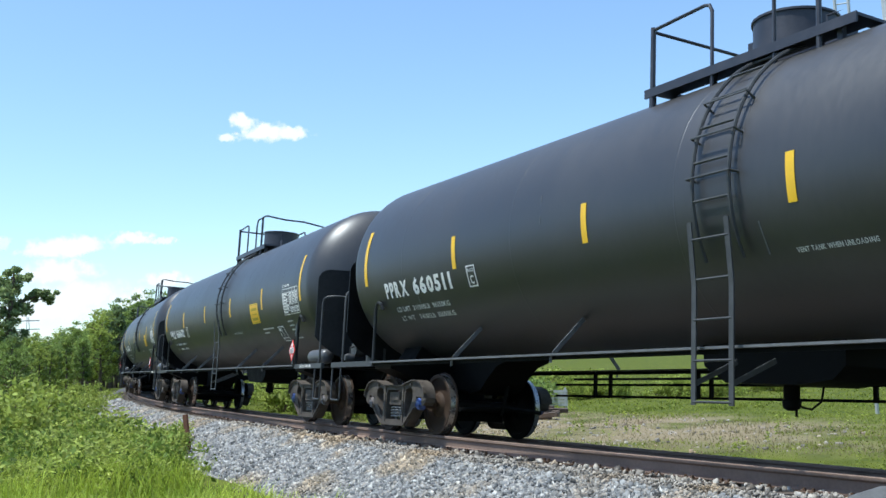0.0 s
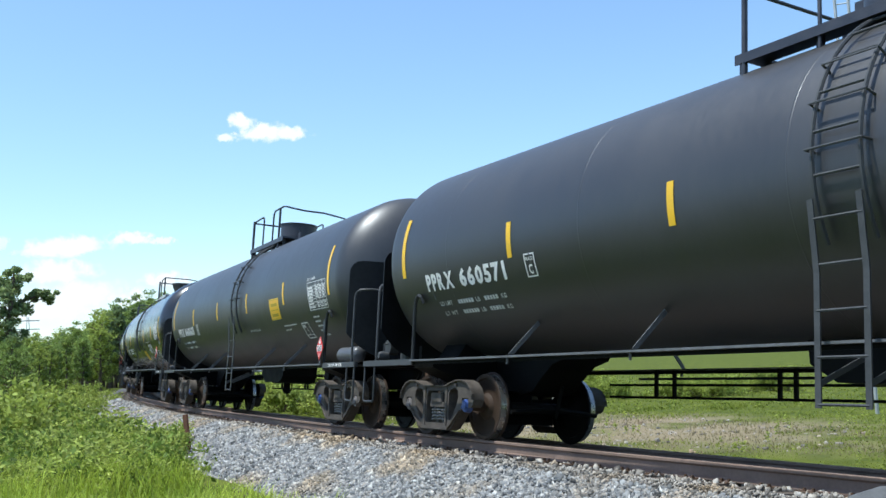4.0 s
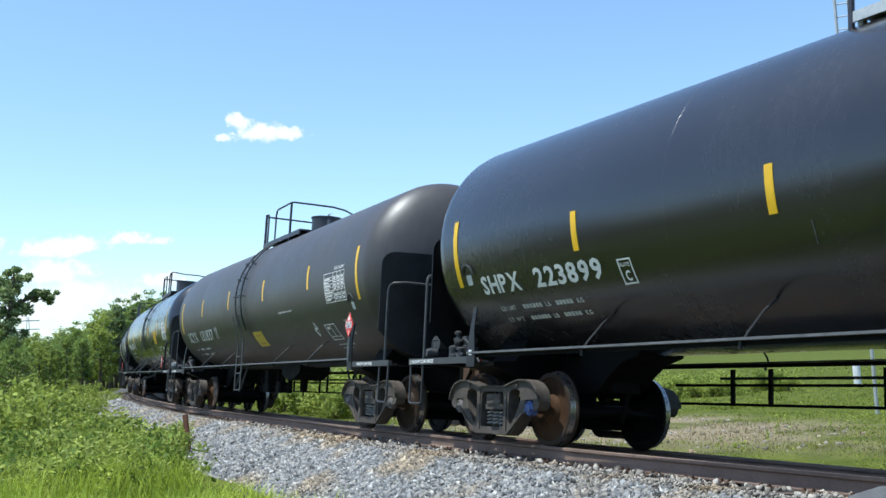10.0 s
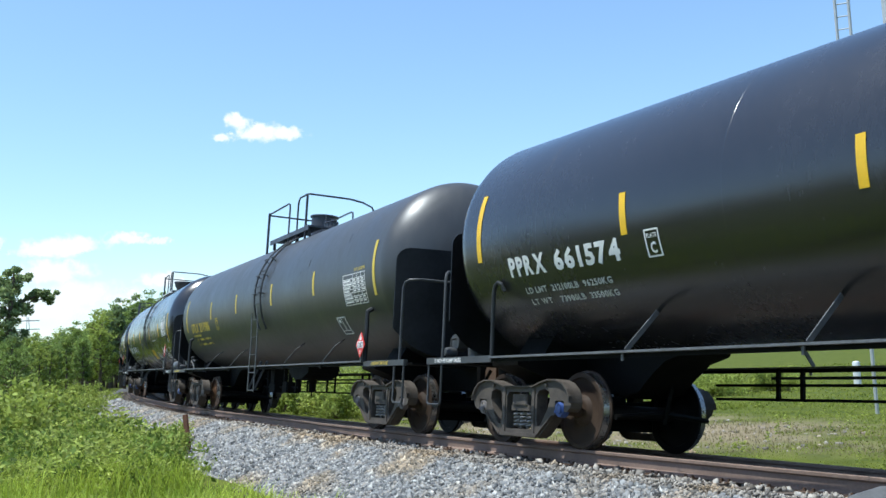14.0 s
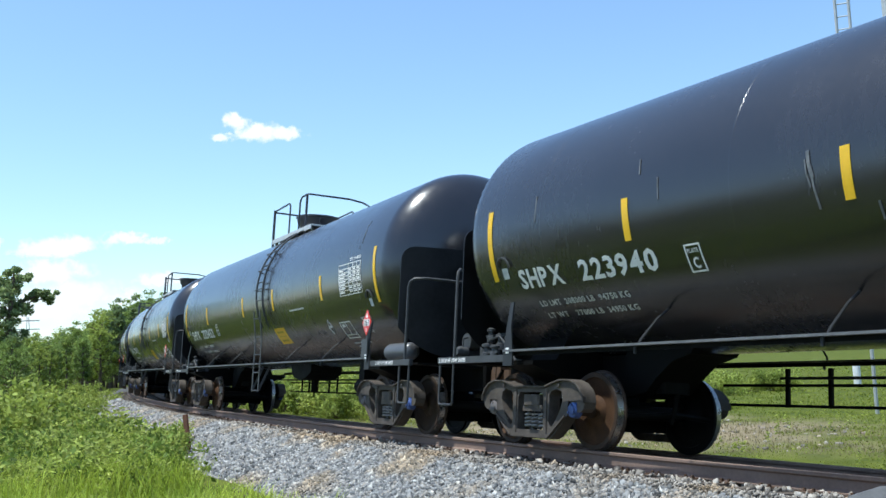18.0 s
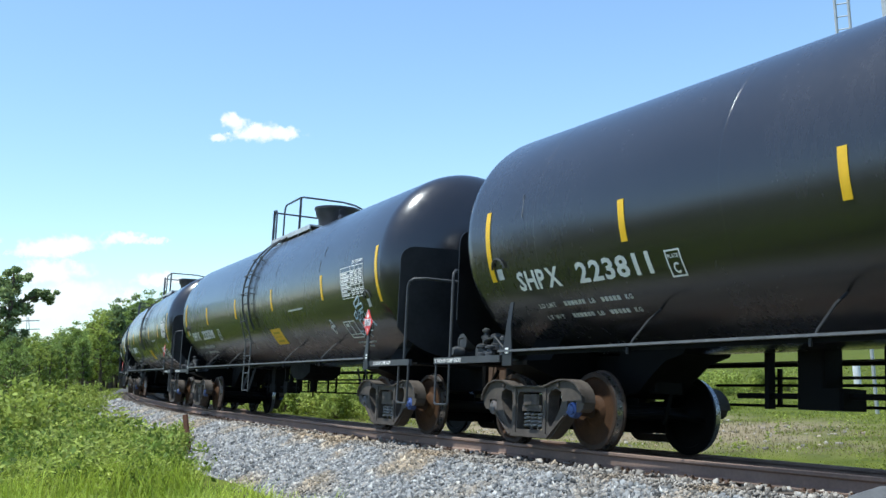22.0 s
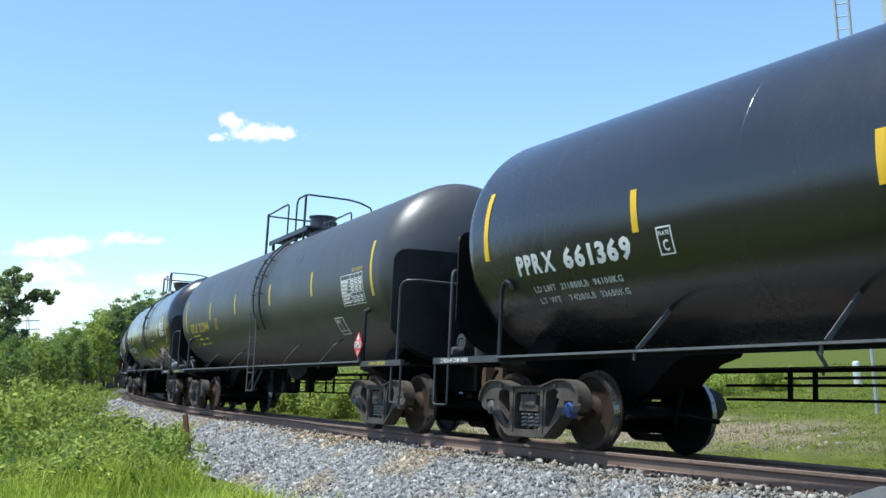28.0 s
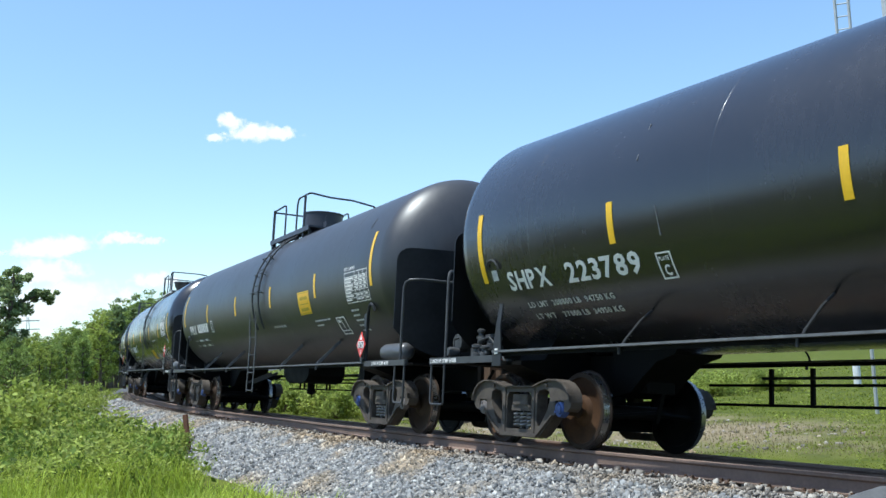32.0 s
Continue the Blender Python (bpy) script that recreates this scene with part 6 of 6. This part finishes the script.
        if off_track(x, y) < -4.5:
            put_plant(shrubs[rnd.randrange(3)], bush_names, x, y, z, rnd.uniform(0.55, 0.95) * (dist / 45) ** 0.7, rnd.uniform(0, 360), "green shrub among the weeds", "bush", "bush")
    for i in range(70):
        bearing, dist = rnd.uniform(75.5, 86), 22 * (52 / 22) ** rnd.random()
        x, y, z = spot(bearing, dist)
        if off_track(x, y) < -4.6:
            put_plant((shrubs + dark_shrubs[:1])[rnd.randrange(4)], bush_names, x, y, z - 0.05, rnd.uniform(0.5, 0.95) * (dist / 36) ** 0.5, rnd.uniform(0, 360), "leafy weed clump in the meadow", "bush", "bush")
    for i in range(30):
        x, y, z = spot(rnd.uniform(65, 75.5), rnd.uniform(28, 75))
        if 4.2 < off_track(x, y) < 14 and not (-29 < x < -21 and 3 < y < 13):
            put_plant(shrubs[rnd.randrange(3)], bush_names, x, y, z, rnd.uniform(0.8, 1.8), rnd.uniform(0, 360), "bright green shrub beyond the track", "bush", "bush")
    for i in range(34):
        x, y, z = spot(rnd.uniform(56, 74), rnd.uniform(30, 60))
        if off_track(x, y) > 5.0 and not (-29 < x < -22 and 4 < y < 13):
            put_plant(shrubs[rnd.randrange(3)], bush_names, x, y, z, rnd.uniform(0.7, 1.6), rnd.uniform(0, 360), "bright green shrub beyond the track", "bush", "bush")
    for x, y, h in ((-30.5, 5.8, 1.1), (-32.0, 6.6, 1.3), (-34.0, 7.0, 1.2), (-29.0, 6.4, 0.8), (-31.5, 8.2, 1.7), (-30.2, 9.4, 1.9), (-33.5, 9.5, 1.6), (-36, 9, 1.4), (-38, 9.5, 1.5), (-41, 10, 1.6)):
        put_plant(shrubs[rnd.randrange(3)], bush_names, x, y, ground_height(x, y), h, rnd.uniform(0, 360), "bright green shrub beyond the track", "bush", "bush")
    # rank growth along the lawn's far edge, thinning out
    for i in range(58):
        k = rnd.random()
        x, y = -38.0 + 13.0 * k + rnd.uniform(-1, 1), 11.5 + 8.5 * k + rnd.uniform(0.0, 4.0)
        put_plant(shrubs[rnd.randrange(3)], bush_names, x, y, ground_height(x, y), rnd.uniform(0.7, 1.35) * (1.15 - 0.55 * k), rnd.uniform(0, 360), "bright green shrub beyond the track", "bush", "bush")
    for x, y, h in ((-28.6, 8.3, 0.95), (-29.3, 8.9, 1.25), (-28.0, 9.4, 1.0), (-30.0, 10.0, 1.5), (-27.6, 7.7, 0.45), (-29.8, 7.9, 0.7), (-31.0, 11.0, 1.6), (-27.9, 11.2, 1.15), (-29.0, 12.2, 1.4)):
        put_plant(dark_shrubs[rnd.randrange(2)], bush_names, x, y, ground_height(x, y), h, rnd.uniform(0, 360), "dark leafy shrub behind the heap of ties", "bush", "bush")
    # plants beside the rusty post and at the meadow's edge
    for bearing, dist, h, k in ((74.3, 21.6, 0.72, 2), (75.2, 20.9, 0.55, 2), (74.0, 22.8, 0.80, 2), (82.0, 29, 1.5, 0), (82.5, 27, 1.6, 0), (83.0, 30, 1.9, 0), (80.3, 33, 0.9, 0), (79.4, 38, 0.9, 1), (81.6, 36, 1.5, 0), (78.3, 44, 1.0, 0), (77.6, 52, 1.1, 0)):
        x, y, z = spot(bearing, dist)
        put_plant(shrubs[k], bush_names, x, y, z, h, rnd.uniform(0, 360), "leafy green shrub in the tall grass", "bush", "bush")
    # the unseen wood round the place, that the tanks mirror; leaves darkened as backlit
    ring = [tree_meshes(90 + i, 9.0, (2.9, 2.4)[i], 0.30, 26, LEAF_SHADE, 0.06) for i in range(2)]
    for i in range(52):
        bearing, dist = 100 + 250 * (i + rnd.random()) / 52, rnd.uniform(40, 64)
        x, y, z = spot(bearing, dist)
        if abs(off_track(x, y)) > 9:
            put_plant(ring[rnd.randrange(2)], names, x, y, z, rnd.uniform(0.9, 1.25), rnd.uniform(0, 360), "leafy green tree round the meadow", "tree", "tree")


# ---------------------------------------------------------------- things beside the track


def build_post():
    x, y = -21.0, -1.93
    z = ground_height(x, y)
    sh = Shape().prism([(-0.05, -0.04), (0.05, -0.04), (0.05, -0.026), (0.012, -0.026), (0.012, 0.06), (-0.012, 0.06), (-0.012, -0.026), (-0.05, -0.026)], "z", -0.3, 0.95)
    post = part("iron_post", sh, RUST_POST)
    post.matrix_basis = pose(x, y, z, 3, -3, 35)
    tagged(post, "rusty iron fence post at the edge of the stone bed", "post")


def build_logs():
    """A heap of old ties, lying criss-cross on the grass."""
    rnd = random.Random(3)
    sh = Shape().box((-1.35, -0.09, -0.065), (1.35, 0.09, 0.065), 0.02)
    short = Shape().prism([(-0.07, -0.05), (0.06, -0.055), (0.075, 0.015), (0.04, 0.055), (-0.05, 0.05)], "x", -0.9, 0.9)
    meshes = [sh.mesh("old_tie", OLD_WOOD), short.mesh("old_tie", OLD_WOOD)]
    for layer, n in ((0, 19), (1, 16), (2, 11), (3, 7), (4, 3)):
        for i in range(n):
            k = (i + 0.5) / n
            across, along = (k - 0.5) * (3.7 - 0.6 * layer), rnd.uniform(-1.0, 1.0) * (1.1 - 0.2 * layer)
            x, y = -25.9 + 0.62 * along - 0.78 * across, 8.9 + 0.78 * along + 0.62 * across
            z = ground_height(x, y) + 0.06 + 0.112 * layer
            tie = part("old_tie", meshes[rnd.random() < 0.4], None)
            tie.matrix_basis = pose(x, y, z, rnd.uniform(-10, 10), rnd.uniform(-5, 5), rnd.gauss(52, 16) + (75 if rnd.random() < 0.15 else 0))
            tagged(tie, "weathered brown tie lying in a heap on the grass", "wooden tie", "heap of old ties")


def build_white_posts():
    for x, y in ((-25.2, 25.0), (-24.0, 25.9)):
        sh = Shape().lathe([(-0.3, 0.14), (0.90, 0.14), (0.96, 0.12), (0.99, 0.0)], "z", (0, 0, 0), 16, False)
        ob = part("bollard", sh, POST_WHITE)
        ob.matrix_basis = pose(x, y, ground_height(x, y))
        tagged(ob, "short white round post on the grass", "post")


def build_box():
    x, y = -27.3, 12.2
    ob = new("crate")
    for i in range(5):
        part("board", Shape().box((-0.5, -0.02, 0.10 + 0.11 * i), (0.5, 0.02, 0.19 + 0.11 * i), 0.006), GALV, ob)
    for s in (-0.42, 0.42):
        part("upright", Shape().box((s - 0.03, 0.022, 0.0), (s + 0.03, 0.06, 0.70), 0.006), GALV, ob)
    ob.matrix_basis = pose(x, y, ground_height(x, y), 0, 0, 35)
    tagged(ob, "low pale slatted panel standing by the heap", "panel")


def build_signal():
    x, y = -15.12, 14.11
    z0 = ground_height(x, y)
    s = new("signal_mast")
    part("mast", Shape().lathe([(0, 0.20), (0.02, 0.20), (0.05, 0.15), (11.6, 0.13), (11.7, 0.0)], "z", (0, 0, 0), 20), GALV, s, "grey galvanised mast")
    part("base_plate", Shape().box((-0.35, -0.35, -0.15), (0.35, 0.35, 0.03), 0.03), GALV, s)
    zp = 8.2 - z0
    fx, fy = -0.85, -0.61
    ux, uy = -0.60, -0.43
    nx, ny = 0.0, 0.0
    for k in (0.0, 1.0):
        px, py = fx - 0.16 * (k - 0.5) * 2 * -0.82, fy - 0.16 * (k - 0.5) * 2 * -0.57
        part("ladder_rail", Shape().box((px - 0.03, py - 0.03, zp - 0.25), (px + 0.03, py + 0.03, zp + 3.2), 0.006), GALV, s)
    for i in range(10):
        z = zp + 0.05 + 0.33 * i
        part("ladder_rung", Shape().tube([(fx + 0.13, fy + 0.09, z), (fx - 0.13, fy - 0.09, z)], 0.016, 6), GALV, s)
    part("platform", Shape().box((-0.75, -0.75, zp - 0.05), (0.45, 0.45, zp), 0.02), GALV, s)
    part("bracket", Shape().bar((0, 0, zp - 0.5), (-0.8, -0.55, zp - 0.06), 0.06, 0.06), GALV, s)
    part("guard_rail", Shape().tube([(-0.98, -0.72, zp), (-0.98, -0.72, zp + 0.22), (0.45, 0.3, zp + 0.22), (0.45, 0.3, zp)], 0.022, 6), GALV, s)
    part("stand_pipe", Shape().tube([(fx - 0.02, fy - 0.02, -0.02), (fx - 0.02, fy - 0.02, zp - 0.1)], 0.045, 8), GALV, s)
    s.matrix_basis = pose(x, y, z0)
    tagged(s, "tall galvanised signal mast with ladder and small platform", "signal mast")


def build_pylon():
    x, y, z = spot(81.35, 900)
    p = new("power_pylon")
    h = 50.0
    for sx, sy in ((-1, -1), (1, -1), (1, 1), (-1, 1)):
        part("leg", Shape().tube([(sx * 5, sy * 5, 0), (sx * 1.2, sy * 1.2, h * 0.7), (sx * 0.7, sy * 0.7, h)], 0.30, 4), GALV, p)
    for zc in (0.66, 0.80, 0.94):
        part("cross_arm", Shape().bar((-9, 0, h * zc), (9, 0, h * zc), 0.7, 0.8), GALV, p)
    for k in range(7):
        w0, w1 = 5 - 3.8 * k / 7, 5 - 3.8 * (k + 1) / 7
        part("lattice", Shape().tube([(-w0, -w0, h * 0.7 * k / 7), (w1, -w1, h * 0.7 * (k + 1) / 7)], 0.18, 4).tube([(w0, -w0, h * 0.7 * k / 7), (-w1, -w1, h * 0.7 * (k + 1) / 7)], 0.18, 4), GALV, p)
    p.matrix_basis = pose(x, y, z, 0, 0, 82)
    tagged(p, "far lattice power pylon above the wood", "pylon")


def build_rock():
    x, y = -4.72, -1.70
    rng = np.random.default_rng(5)
    bm = bmesh.new()
    bmesh.ops.create_icosphere(bm, subdivisions=3, radius=1)
    for v in bm.verts:
        k = 1 + 0.22 * noise.noise(v.co * 1.3) + 0.06 * noise.noise(v.co * 4)
        v.co = Vector((v.co.x * 0.42 * k, v.co.y * 0.34 * k, v.co.z * 0.26 * k))
    me = bpy.data.meshes.new("boulder")
    bm.to_mesh(me)
    bm.free()
    me.materials.append(BOULDER)
    me.shade_smooth()
    ob = new("boulder", me)
    ob.matrix_basis = pose(x, y, -0.20, 0, 0, 25)
    tagged(ob, "dark grey boulder on the stone bed", "boulder")


def build_stick():
    a, b = Vector((-14.67, -3.18, -0.64)), Vector((-13.12, -3.43, -0.66))
    ob = part("board", Shape().bar(a, b, 0.09, 0.04), OLD_WOOD)
    tagged(ob, "weathered board lying at the edge of the grass", "board")


def build_wire():
    a, b = Vector((-37.0, 1.25, -0.55)), Vector((-26.0, -1.35, -0.62))
    pts = [a.lerp(b, i / 8) + Vector((0, 0, -0.10 * math.sin(math.pi * i / 8))) for i in range(9)]
    tagged(part("fence_wire", Shape().tube(pts, 0.022, 5), BOULDER), "slack dark cable along the meadow's edge", "cable")


CLOUDS = []


def build_clouds():
    """Small fair-weather clouds, far off and flat to the eye."""
    for bearing, rise, wide, tall, seed, density in ((70.0, 13.62, 1.9, 1.25, 1.3, 1.0), (68.7, 13.02, 3.4, 1.45, 4.1, 1.0), (67.3, 12.9, 3.0, 1.0, 2.6, 0.95), (70.75, 12.68, 1.6, 0.75, 7.7, 0.9), (79.3, 6.9, 5.6, 1.6, 2.2, 1.0), (80.3, 6.6, 4.0, 1.1, 5.9, 0.9), (76.1, 7.25, 2.9, 0.95, 5.2, 0.95), (74.3, 7.05, 2.0, 0.6, 3.7, 0.8), (79.7, 5.5, 5.2, 1.7, 8.4, 1.0), (74.4, 4.95, 3.6, 1.2, 3.3, 0.95), (78.5, 4.2, 9.0, 2.2, 6.5, 0.9), (80.5, 3.4, 8.0, 1.8, 1.7, 0.8), (83.0, 7.0, 2.2, 1.0, 9.9, 0.5)):
        d = 1600.0
        b, e = radians(bearing), radians(rise)
        way = Vector((-math.sin(b) * math.cos(e), math.cos(b) * math.cos(e), math.sin(e)))
        w, t = d * radians(wide) * 0.6, d * radians(tall) * 0.6
        me = bpy.data.meshes.new("cloud")
        me.from_pydata([(-w, -t, 0), (w, -t, 0), (w, t, 0), (-w, t, 0)], [], [(0, 1, 2, 3)])
        uv = me.uv_layers.new()
        for k, q in enumerate(((0, 0), (1, 0), (1, 1), (0, 1))):
            uv.data[k].uv = q
        me.materials.append(cloud_material(seed, density, wide / tall, 1.12))
        ob = new("cloud", me)
        tagged(ob, "small white fair-weather cloud in the blue sky", "cloud", "clouds", "structure")
        CLOUDS.append((ob, way, d))


# ---------------------------------------------------------------- what moves


def motions():
    seconds = [float(i) for i in range(33)]
    for car, at in CARS:
        walk(car, [(t, car_pose(at + rolled(t))) for t in seconds])
    ticks = [i / 15 for i in range(481)]
    spins = [math.degrees(rolled(t) / 0.457) for t in ticks]
    for car, at in CARS:
        for truck in car.children:
            for ws in truck.children:
                if ws.name.split(".")[0] == "wheelset":
                    x = ws.location.x
                    walk(ws, [(t, pose(x, 0, 0.457, 0, a, 0)) for t, a in zip(ticks, spins)])
    for ob, way, d in CLOUDS:
        drift = Vector((way.y, -way.x, 0)).normalized() * -18.0
        walk(ob, [(t, look(EYE + way * d + drift * (t / 32.0), EYE) ) for t in (0.0, 32.0)])


build_ground()
TRACK = build_track()
build_ballast(TRACK)
build_train()
build_meadow()
build_plants()
build_post()
build_logs()
build_white_posts()
build_box()
build_signal()
build_pylon()
build_rock()
build_stick()
build_wire()
build_clouds()
motions()
